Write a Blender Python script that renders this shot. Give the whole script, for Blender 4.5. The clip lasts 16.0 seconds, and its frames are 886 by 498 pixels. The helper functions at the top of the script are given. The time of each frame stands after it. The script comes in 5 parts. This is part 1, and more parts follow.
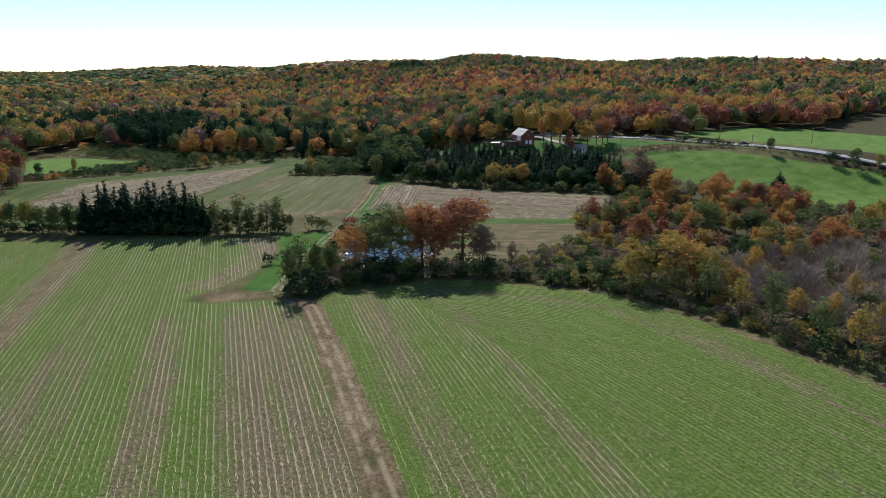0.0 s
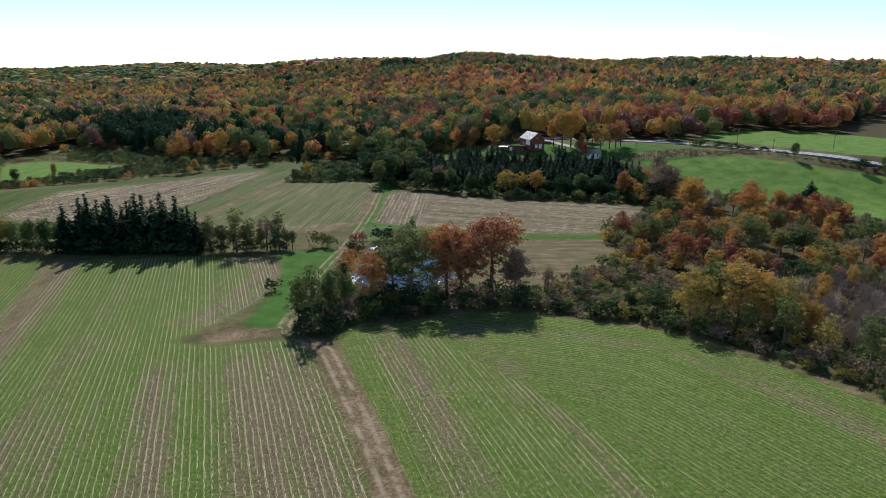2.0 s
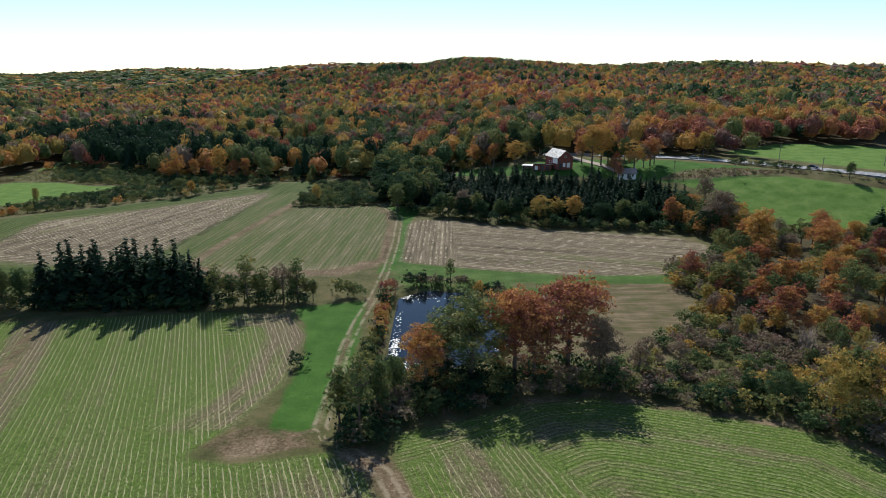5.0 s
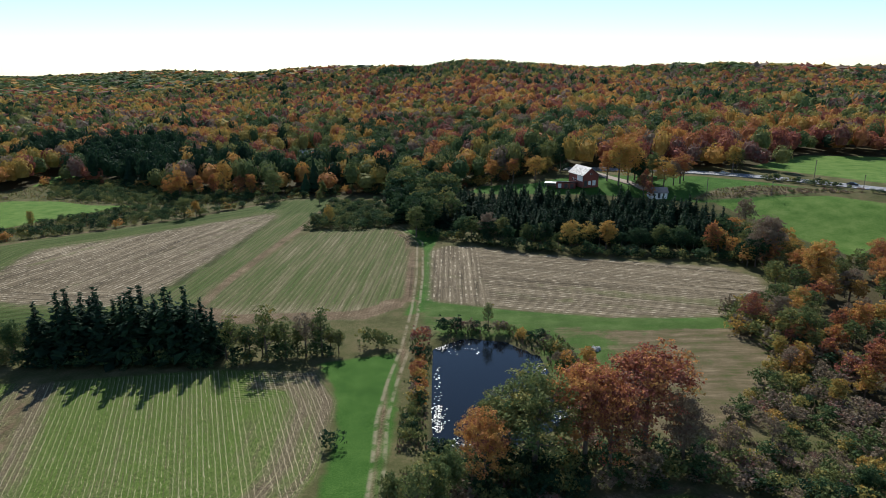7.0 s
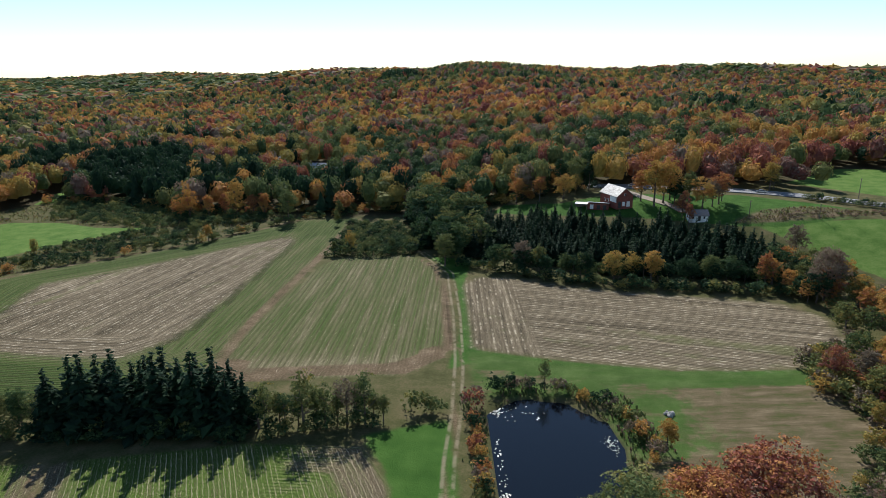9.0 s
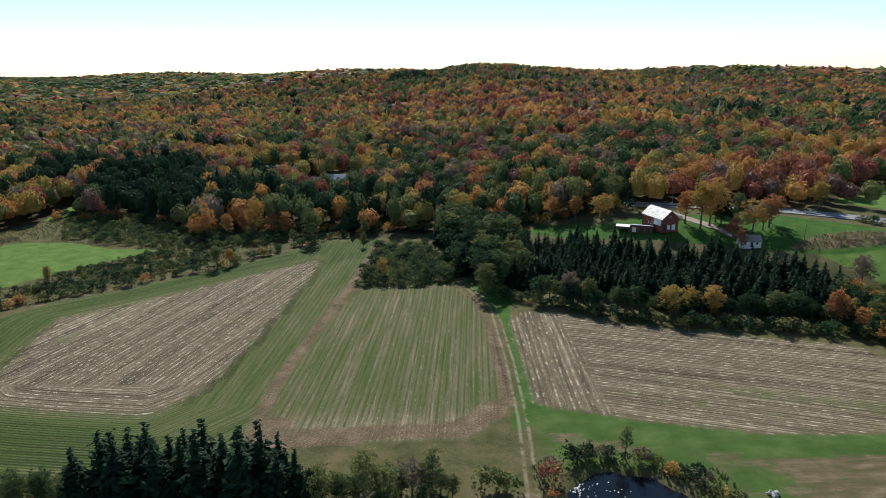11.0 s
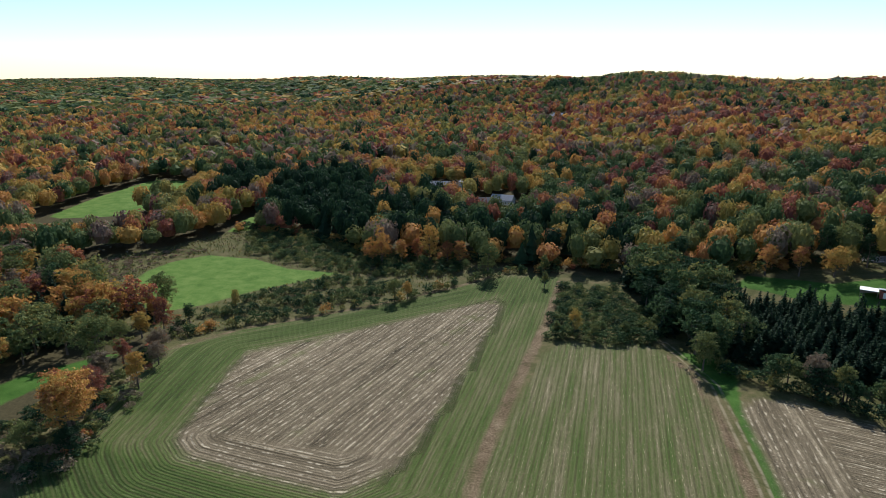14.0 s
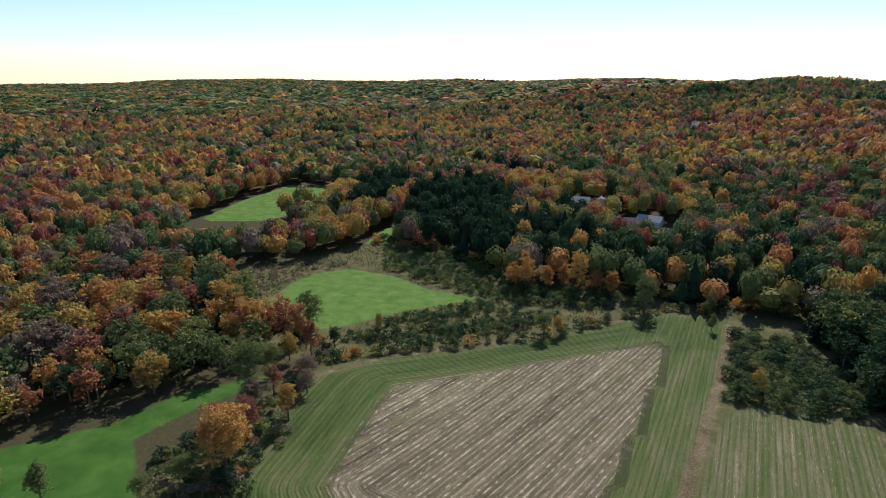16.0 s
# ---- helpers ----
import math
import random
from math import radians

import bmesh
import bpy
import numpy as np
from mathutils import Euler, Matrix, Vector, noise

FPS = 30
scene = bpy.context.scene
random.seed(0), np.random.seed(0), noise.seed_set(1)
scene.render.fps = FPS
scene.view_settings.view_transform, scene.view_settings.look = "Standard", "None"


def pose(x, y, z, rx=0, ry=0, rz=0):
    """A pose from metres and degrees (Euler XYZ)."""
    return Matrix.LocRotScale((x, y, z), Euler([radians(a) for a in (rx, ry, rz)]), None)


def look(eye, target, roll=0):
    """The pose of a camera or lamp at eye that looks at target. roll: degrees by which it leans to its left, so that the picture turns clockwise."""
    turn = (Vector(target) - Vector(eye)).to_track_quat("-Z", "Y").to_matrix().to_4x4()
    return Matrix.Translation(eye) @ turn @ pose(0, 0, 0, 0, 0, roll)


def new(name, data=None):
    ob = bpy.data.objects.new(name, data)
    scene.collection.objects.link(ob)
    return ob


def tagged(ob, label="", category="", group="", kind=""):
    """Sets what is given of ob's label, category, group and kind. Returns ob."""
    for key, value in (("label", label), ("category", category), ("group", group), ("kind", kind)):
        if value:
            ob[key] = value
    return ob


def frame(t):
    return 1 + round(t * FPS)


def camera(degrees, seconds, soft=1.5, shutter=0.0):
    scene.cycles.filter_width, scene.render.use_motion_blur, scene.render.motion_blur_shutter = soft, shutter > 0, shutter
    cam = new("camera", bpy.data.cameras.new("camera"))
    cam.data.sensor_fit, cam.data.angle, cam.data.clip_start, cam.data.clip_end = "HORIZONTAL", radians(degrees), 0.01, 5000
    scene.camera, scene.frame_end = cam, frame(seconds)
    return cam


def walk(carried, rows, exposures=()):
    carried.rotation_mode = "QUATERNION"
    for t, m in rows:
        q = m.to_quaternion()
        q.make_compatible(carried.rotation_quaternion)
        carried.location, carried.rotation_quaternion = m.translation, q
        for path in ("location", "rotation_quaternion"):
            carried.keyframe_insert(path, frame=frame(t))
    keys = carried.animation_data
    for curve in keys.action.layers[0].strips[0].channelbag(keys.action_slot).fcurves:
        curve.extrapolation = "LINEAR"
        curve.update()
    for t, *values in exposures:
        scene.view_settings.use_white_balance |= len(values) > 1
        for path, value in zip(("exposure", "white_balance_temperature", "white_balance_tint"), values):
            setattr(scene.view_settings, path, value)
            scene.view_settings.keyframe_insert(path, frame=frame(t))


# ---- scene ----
cam = camera(70.67, 16.0, soft=0.8)
PATH = [
    (0, (6.68, -13.92, 46.90), (5.065, 82.511, 20.477), -0.15),
    (0.5, (4.38, -9.33, 47.04), (3.433, 87.097, 20.580), -0.09),
    (1, (2.28, -4.64, 47.33), (1.762, 91.761, 20.767), -0.04),
    (1.5, (0.00, 0.00, 47.74), (-0.076, 96.380, 21.079), 0.00),
    (2, (-2.22, 4.64, 48.29), (-1.948, 100.988, 21.513), 0.06),
    (2.5, (-4.36, 9.33, 48.84), (-3.845, 105.671, 22.060), 0.04),
    (3, (-6.58, 14.08, 49.44), (-5.763, 110.440, 22.710), -0.00),
    (3.5, (-8.84, 18.80, 50.02), (-7.798, 115.189, 23.433), -0.03),
    (6, (-19.91, 41.67, 55.21), (-18.076, 138.154, 28.998), -0.16),
    (6.5, (-22.14, 46.10, 56.79), (-20.263, 142.575, 30.535), -0.23),
    (7, (-24.48, 50.52, 58.46), (-22.545, 146.973, 32.147), -0.27),
    (7.5, (-27.03, 54.85, 60.06), (-25.049, 151.312, 33.772), -0.29),
    (8, (-29.47, 59.12, 61.72), (-27.471, 155.579, 35.433), -0.35),
    (8.5, (-32.31, 63.31, 63.71), (-30.282, 159.735, 37.298), -0.43),
    (9, (-35.26, 67.55, 65.43), (-33.240, 163.962, 38.961), -0.48),
    (11.5, (-51.56, 88.26, 73.77), (-49.846, 184.603, 47.019), -0.33),
    (12, (-55.03, 92.35, 75.18), (-56.275, 188.727, 48.533), -0.26),
    (12.5, (-58.68, 96.28, 76.36), (-64.591, 192.534, 49.892), -0.14),
    (13, (-62.35, 100.22, 77.87), (-73.236, 196.049, 51.453), 0.01),
    (13.5, (-66.19, 104.14, 78.99), (-81.404, 199.421, 52.715), 0.04),
    (14, (-70.28, 107.49, 80.43), (-89.574, 202.048, 54.216), 0.13),
    (14.5, (-74.59, 110.97, 81.79), (-97.978, 204.612, 55.646), 0.22),
    (15, (-78.78, 114.18, 83.32), (-106.377, 206.671, 57.157), 0.24),
    (15.5, (-83.40, 117.34, 84.86), (-115.423, 208.375, 58.654), 0.34),
    (16, (-88.21, 120.35, 85.84), (-124.763, 209.694, 59.745), 0.38),
]
walk(cam, [(t, look(eye, target, roll)) for t, eye, target, roll in PATH])

# ---- light ----
SUN_EL, SUN_AZ = radians(39.0), radians(-5.0)          # the sun stands ahead, a little to the left
world = bpy.data.worlds.new("sky")
scene.world = world
world.use_nodes = True
wn = world.node_tree
sky = wn.nodes.new("ShaderNodeTexSky")
sky.sky_type, sky.sun_disc = "NISHITA", False
sky.sun_elevation, sky.sun_rotation = SUN_EL, SUN_AZ
sky.air_density, sky.dust_density, sky.ozone_density = 1.0, 0.0, 3.0
wn.links.new(sky.outputs[0], wn.nodes["Background"].inputs[0])
wn.nodes["Background"].inputs[1].default_value = 0.1
sun_data = bpy.data.lights.new("sun", "SUN")
sun_data.energy, sun_data.angle, sun_data.color = 5.0, radians(0.55), (1.0, 0.985, 0.965)
sun = new("sun", sun_data)
sun_to = Vector((math.sin(SUN_AZ) * math.cos(SUN_EL), math.cos(SUN_AZ) * math.cos(SUN_EL), math.sin(SUN_EL)))
sun.matrix_world = look(sun_to * 300, (0, 0, 0))
scene.view_settings.exposure = 0.41


# ---- the plan: outlines in metres ----
FRONT_FIELD = [(75, 60), (70, 72), (55, 97), (42, 115), (24, 122.5), (11, 127), (0, 125.5), (-10, 120), (-21, 116), (-21, 107), (-12, 82), (10, 20), (40, -120), (200, -120), (120, 10)]
LEFT_FIELD = [(-15, 82), (-25, 106), (-30, 111), (-44, 108), (-51, 110), (-46, 119), (-42, 134), (-42.5, 157), (-48, 169), (-69, 171), (-103, 166), (-90, 129), (-73, 85), (-20, -120), (35, -120), (6, 20)]
OUTER_FIELD = [(-106, 166), (-92, 129), (-75, 85), (-24, -120), (-200, -120), (-180, 160)]
MID_FIELD = [(-85, 196), (-85, 225), (-75, 285), (-70, 294), (-56, 297), (-43, 298), (-32, 281), (-30, 245), (-30, 215), (-33, 206), (-42, 198)]
WEST_TAN = [(-163, 266), (-96, 329), (-92, 322), (-98, 254), (-103, 219), (-112, 209), (-150, 214), (-156, 219)]
WEST_FIELD = [(-181, 200), (-187, 262), (-174, 283), (-142, 310), (-112, 340), (-96, 360), (-72, 363), (-73, 330), (-80, 280), (-87, 225), (-87, 194), (-120, 186), (-165, 186)]
EAST_TAN = [(-24.5, 262), (-19, 269), (-8, 267), (8, 258), (24, 252), (68, 239), (74, 228), (70, 212), (63, 203), (52, 198), (36, 197), (20, 198.5), (-3, 204), (-25, 212)]
POND = [(-25, 141), (-24.5, 163), (-24, 181), (-17, 186.5), (-8, 184.5), (-1, 176), (0, 167), (-2, 161), (2, 154), (-3, 146), (-13, 140)]
WEST_MEADOW = [(-241, 309), (-247, 335), (-245, 350), (-235, 363), (-210, 361), (-188, 350), (-164, 349), (-189, 321), (-200, 302), (-212, 291)]
FAR_MEADOW = [(-374, 412), (-390, 475), (-398, 548), (-350, 552), (-329, 479), (-333, 430)]
NOOK = [(-250, 405), (-257, 439), (-248, 452), (-236, 415)]
LOW_MEADOW = [(-240, 190), (-224, 210), (-217, 219), (-214, 236), (-207, 245), (-196, 260), (-199, 245), (-204, 230), (-207, 215), (-197, 207), (-188, 199), (-205, 188), (-240, 170)]
EAST_MEADOW = [(90, 300), (136, 296), (162, 277), (195, 252), (300, 190), (300, 120), (165, 182), (150, 205), (142, 232), (118, 248), (107, 268), (96, 288)]
ROAD_MEADOW = [(142, 372), (193, 412), (235, 404), (262, 352), (330, 290), (330, 180), (203, 276), (182, 309), (152, 356)]
BARN_YARD = [(-6, 352), (0, 362), (24, 342), (60, 347), (104, 342), (126, 322), (142, 300), (100, 296), (84, 300), (60, 310), (30, 322), (8, 336)]
GRASS_LANE = [(-32, 200), (-28.6, 214), (-26.6, 233), (-26.8, 262), (-32, 285), (-37, 296), (-20, 290), (-22, 277), (-24, 266), (-24.6, 233), (-24.5, 214), (-22, 205)]
GREEN_STRIP = [(-24, 210), (-3, 203), (20, 197), (54, 196.5), (62, 201), (58, 190), (20, 190.5), (-3, 195), (-24, 203)]
SOUTH_GREEN = [(-172, 186), (-176, 214), (-156, 213), (-118, 206), (-100, 200), (-104, 188)]
NORTH_GREEN = [(-181, 225), (-187, 262), (-174, 283), (-142, 310), (-112, 340), (-96, 360), (-72, 363), (-74, 330), (-90, 322), (-94, 335), (-163, 270), (-160, 226)]
GRASS_WAY = [(-41, 118), (-41, 147), (-44, 162), (-49, 173), (-32, 178), (-31, 150), (-33, 118), (-37, 112)]
TRACK_A = [(45, -130), (8, 20), (-13.5, 82), (-22.5, 106), (-27, 110.5)]
TRACK_B = [(-33, 118), (-33, 135), (-33.5, 150), (-32.5, 164), (-30.5, 180), (-28.7, 205), (-28, 234), (-28.5, 274), (-38, 300)]
TRACK_C = [(-86.5, 194), (-86.5, 222), (-82, 262), (-76, 306), (-71.5, 357)]
TRACK_D = [(-27, -120), (-74, 88), (-91, 129), (-105, 165)]
TRACK_E = [(76, 62), (56, 97), (43, 115.5), (24, 123), (11, 127.7), (0, 126.2)]
TRACK_F = [(-181, 216), (-186, 262), (-174, 284), (-142, 311.5), (-112, 342), (-97, 362)]
ROAD = [(42, 370), (50, 368.5), (84, 361), (110, 352), (134, 335), (158, 309), (182, 281), (230, 222), (320, 110), (420, -20)]


def sdf(points, x, y):
    """Signed distance to an outline, above zero inside."""
    p = np.array(points, float)
    q = np.roll(p, -1, axis=0)
    best, inside = np.full(x.shape, 1e9), np.zeros(x.shape, bool)
    for (ax, ay), (bx, by) in zip(p, q):
        ex, ey = bx - ax, by - ay
        t = np.clip(((x - ax) * ex + (y - ay) * ey) / (ex * ex + ey * ey), 0, 1)
        best = np.minimum(best, np.hypot(x - ax - t * ex, y - ay - t * ey))
        cross = ((ay > y) != (by > y)) & (x < (bx - ax) * (y - ay) / ((by - ay) or 1e-9) + ax)
        inside ^= cross
    return np.where(inside, best, -best)


def line_gap(points, x, y):
    """Distance to a line through the points."""
    best = np.full(x.shape, 1e9)
    for (ax, ay), (bx, by) in zip(points, points[1:]):
        ex, ey = bx - ax, by - ay
        t = np.clip(((x - ax) * ex + (y - ay) * ey) / (ex * ex + ey * ey), 0, 1)
        best = np.minimum(best, np.hypot(x - ax - t * ex, y - ay - t * ey))
    return best


def lane_gap(points, x, y):
    """Distance to a line through the points, below zero on its left."""
    best, side = np.full(x.shape, 1e9), np.ones(x.shape)
    for (ax, ay), (bx, by) in zip(points, points[1:]):
        ex, ey = bx - ax, by - ay
        t = np.clip(((x - ax) * ex + (y - ay) * ey) / (ex * ex + ey * ey), 0, 1)
        d = np.hypot(x - ax - t * ex, y - ay - t * ey)
        side = np.where(d < best, np.where(ex * (y - ay) - ey * (x - ax) > 0, -1.0, 1.0), side)
        best = np.minimum(best, d)
    return best * side


def union(outlines, x, y):
    return np.max([sdf(o, x, y) for o in outlines], axis=0)


def sst(a):
    a = np.clip(a, 0.0, 1.0)
    return a * a * (3 - 2 * a)


def bump(x, y, cx, cy, sx, sy, h):
    return h * np.exp(-((x - cx) / sx) ** 2 - ((y - cy) / sy) ** 2)


HILLS = [(90, 1350, 200, 300, 22), (-120, 1500, 260, 300, 22), (330, 1450, 260, 300, 2), (560, 1400, 260, 320, 14), (860, 1450, 320, 320, 11), (1250, 1500, 420, 400, 16),
         (-420, 1700, 350, 400, 33), (-850, 2300, 500, 500, 44), (-1500, 2300, 600, 500, 31), (-2600, 3300, 900, 700, 55), (-1300, 3800, 900, 600, 36), (-200, 3900, 900, 600, 39), (-4000, 3000, 900, 900, 15)]


def land(x, y):
    """Height of the land: flat fields, a terrace with the road, wooded slopes and far ridges."""
    x, y = np.asarray(x, float), np.asarray(y, float)
    z = 2.6 * (1 - sst((y - 70) / 90))
    z = z + 13.0 * sst((y + 0.35 * x - 285) / 70) * sst((x + 40) / 90)
    z = z + 2.2 * sst((-130 - x) / 60) * sst((300 - y) / 60)
    right = sst((x + 0.25 * y + 250) / 500)
    z = z + (0.012 + 0.024 * right) * 40 * np.logaddexp(0, (np.minimum(y, 1300) - 400) / 40)
    for cx, cy, sx, sy, h in HILLS:
        z = z + bump(x, y, cx, cy, sx, sy, h)
    wild = sst((y - 500) / 700)
    z = z + wild * (4 * np.sin(x / 130 + 1) * np.sin(y / 170 + 2) + 5 * np.sin(x / 290 + y / 520) * np.sin(y / 330 - x / 900))
    return z

def ground_z(x, y):
    """The land with the pond's basin and the road's bed."""
    x, y = np.asarray(x, float), np.asarray(y, float)
    z = land(x, y)
    z = z - 1.6 * sst((sdf(POND, x, y) + 1.5) / 4.0)
    return z


# ---- materials ----
def material(name):
    m = bpy.data.materials.new(name)
    m.use_nodes = True
    return m, m.node_tree, m.node_tree.nodes["Principled BSDF"]


class Nodes:
    """Short hands for building a node tree."""

    def __init__(self, tree):
        self.tree = tree

    def put(self, kind, ins=None, **props):
        n = self.tree.nodes.new(kind)
        for k, v in props.items():
            if k == "operation":
                n.operation = v
            elif k == "data_type":
                n.data_type = v
            elif k == "attribute_name":
                n.attribute_name = v
            elif k == "blend_type":
                n.blend_type = v
        for k, v in (ins or {}).items():
            self.set(n.inputs[k], v)
        return n

    def set(self, socket, v):
        if isinstance(v, bpy.types.NodeSocket):
            self.tree.links.new(v, socket)
        else:
            socket.default_value = v

    def math(self, op, a, b=0.0, c=0.0):
        n = self.put("ShaderNodeMath", {0: a, 1: b, 2: c}, operation=op)
        return n.outputs[0]

    def noise(self, scale, detail=3.0, rough=0.6, vector=None):
        n = self.put("ShaderNodeTexNoise", {"Scale": scale, "Detail": detail, "Roughness": rough})
        self.set(n.inputs["Vector"], vector if vector is not None else self.place())
        return n.outputs["Fac"]

    def place(self):
        return self.put("ShaderNodeNewGeometry").outputs["Position"]

    def local(self):
        return self.put("ShaderNodeTexCoord").outputs["Object"]

    def attr(self, name):
        return self.put("ShaderNodeAttribute", attribute_name=name).outputs["Fac"]

    def mix(self, fac, a, b, blend="MIX"):
        n = self.put("ShaderNodeMix", data_type="RGBA", blend_type=blend)
        self.set(n.inputs[0], fac)
        self.set(n.inputs[6], a if isinstance(a, bpy.types.NodeSocket) else (*a, 1.0))
        self.set(n.inputs[7], b if isinstance(b, bpy.types.NodeSocket) else (*b, 1.0))
        return n.outputs[2]

    def ramp(self, fac, stops):
        n = self.put("ShaderNodeValToRGB", {0: fac})
        el = n.color_ramp.elements
        while len(el) < len(stops):
            el.new(0.5)
        for e, (p, c) in zip(el, stops):
            e.position, e.color = p, (*c, 1.0)
        return n.outputs[0]

    def span(self, v, a, b):
        """0 at a, 1 at b, smooth between."""
        n = self.put("ShaderNodeMapRange", {0: v, 1: a, 2: b, 3: 0.0, 4: 1.0})
        n.interpolation_type = "SMOOTHSTEP"
        return n.outputs[0]

    def bump(self, height, strength, distance):
        return self.put("ShaderNodeBump", {"Height": height, "Strength": strength, "Distance": distance}).outputs[0]


def plain(name, color, rough=0.7, metal=0.0, scale=3.0, vary=0.25, relief=0.0):
    """A surface of one colour with grain and stains."""
    m, tree, bsdf = material(name)
    n = Nodes(tree)
    dark = tuple(c * (1 - vary) for c in color)
    light = tuple(min(1, c * (1 + vary)) for c in color)
    f = n.math("ADD", n.math("MULTIPLY", n.noise(scale, 4, vector=n.local()), 0.6), n.math("MULTIPLY", n.noise(scale * 9, 2, vector=n.local()), 0.4))
    n.set(bsdf.inputs["Base Color"], n.mix(n.span(f, 0.3, 0.7), dark, light))
    bsdf.inputs["Roughness"].default_value, bsdf.inputs["Metallic"].default_value = rough, metal
    if relief:
        n.set(bsdf.inputs["Normal"], n.bump(f, 0.5, relief))
    return m


def ground_material():
    m, tree, bsdf = material("land")
    n = Nodes(tree)
    big, mid, fine = n.noise(0.022, 3), n.noise(0.16, 5, 0.65), n.noise(2.0, 5, 0.8)
    tiny = n.noise(5.0, 3, 0.8)
    wob = n.math("MULTIPLY", n.math("SUBTRACT", n.noise(0.35, 4, 0.65), 0.5), 5.0)

    def inside(name, soft=0.8, ragged=0.5):
        return n.span(n.math("ADD", n.attr(name), n.math("MULTIPLY", wob, ragged)), -soft, soft)

    # rough land under scrub and woods
    rough = n.ramp(n.math("ADD", n.math("MULTIPLY", mid, 0.6), n.math("MULTIPLY", fine, 0.4)),
                   [(0.3, (0.035, 0.04, 0.014)), (0.48, (0.075, 0.075, 0.03)), (0.62, (0.13, 0.105, 0.055)), (0.8, (0.10, 0.12, 0.035))])
    floor = n.ramp(fine, [(0.3, (0.028, 0.027, 0.014)), (0.7, (0.085, 0.07, 0.036))])
    col = n.mix(n.span(n.attr("open"), -6, 3), floor, rough)
    # mown grass
    grass = n.ramp(n.math("ADD", n.math("MULTIPLY", mid, 0.5), n.math("MULTIPLY", fine, 0.5)),
                   [(0.36, (0.045, 0.10, 0.018)), (0.5, (0.085, 0.148, 0.032)), (0.64, (0.14, 0.195, 0.056))])
    col = n.mix(inside("grass"), col, grass)
    deep = n.ramp(n.math("ADD", n.math("MULTIPLY", mid, 0.4), n.math("MULTIPLY", tiny, 0.6)), [(0.36, (0.02, 0.052, 0.01)), (0.5, (0.04, 0.095, 0.017)), (0.64, (0.075, 0.138, 0.032))])
    col = n.mix(inside("deep_grass"), col, deep)
    lawn = n.span(n.math("ADD", n.attr("green"), n.math("MULTIPLY", n.math("SUBTRACT", n.noise(0.13, 5, 0.7), 0.5), 4.5)), 0.1, 1.1)
    swath = n.put("ShaderNodeTexNoise", {"Scale": 0.5, "Detail": 4.0, "Roughness": 0.75})
    n.set(swath.inputs["Vector"], n.put("ShaderNodeVectorMath", {0: n.place(), 1: (0.16, 1.0, 0.0)}, operation="MULTIPLY").outputs[0])
    weedy = n.ramp(n.math("ADD", n.math("MULTIPLY", swath.outputs["Fac"], 0.42), n.math("MULTIPLY", n.math("ADD", n.math("MULTIPLY", tiny, 0.55), n.math("MULTIPLY", mid, 0.45)), 0.6)),
                   [(0.37, (0.035, 0.06, 0.014)), (0.44, (0.07, 0.075, 0.027)), (0.51, (0.105, 0.082, 0.046)), (0.62, (0.2, 0.155, 0.095))])
    weedy = n.mix(n.math("MULTIPLY", lawn, 0.8), weedy, deep)
    col = n.mix(inside("weedy", 2.0, 1.0), col, weedy)

    # crop rows: thin pale lines of residue and darker soil between green blades
    head = n.attr("head")
    north = n.put("ShaderNodeSeparateXYZ", {0: n.place()}).outputs[1]
    wiggle = n.math("MULTIPLY", n.noise(0.5, 2), 0.2)

    def bands(u, scale, detail, rough, along_scale):
        """Stripes that run with the rows and change slowly along them."""
        t = n.put("ShaderNodeTexNoise", {"Scale": scale, "Detail": detail, "Roughness": rough})
        n.set(t.inputs["Vector"], n.put("ShaderNodeCombineXYZ", {0: u, 1: n.math("MULTIPLY", north, along_scale), 2: 0.0}).outputs[0])
        return t.outputs["Fac"]

    def either(make):
        """By the field's edge the rows follow it; inside they run straight."""
        return n.put("ShaderNodeMix", {0: head, 2: make(n.attr("edge")), 3: make(n.attr("row"))}).outputs[0]

    wave = either(lambda u: n.math("SINE", n.math("MULTIPLY", n.math("ADD", u, wiggle), 2 * math.pi / 0.85)))
    ridge = either(lambda u: n.math("SINE", n.math("MULTIPLY", n.math("ADD", u, wiggle), 2 * math.pi / 1.5)))
    furrow = either(lambda u: n.math("SINE", n.math("ADD", 2.6, n.math("MULTIPLY", n.math("ADD", u, wiggle), 2 * math.pi / 1.5))))
    strip = either(lambda u: bands(u, 0.4, 5.0, 0.8, 0.06))
    passes = bands(n.attr("row"), 0.1, 2.0, 0.5, 0.08)
    patch = n.math("ADD", n.math("ADD", n.math("MULTIPLY", strip, 0.62), n.math("MULTIPLY", passes, 0.35)), n.math("ADD", n.math("MULTIPLY", big, 0.14), n.math("MULTIPLY", mid, 0.14)))
    soil = n.ramp(n.math("ADD", n.math("MULTIPLY", fine, 0.5), n.math("MULTIPLY", tiny, 0.5)), [(0.36, (0.026, 0.02, 0.011)), (0.5, (0.105, 0.083, 0.05)), (0.64, (0.3, 0.245, 0.165))])
    blades = n.ramp(n.math("ADD", n.math("MULTIPLY", fine, 0.5), n.math("MULTIPLY", tiny, 0.5)), [(0.38, (0.02, 0.04, 0.004)), (0.5, (0.068, 0.108, 0.022)), (0.62, (0.145, 0.185, 0.05))])
    lush = n.span(n.math("SUBTRACT", patch, n.math("MULTIPLY", n.attr("worn"), 0.17)), 0.37, 0.65)
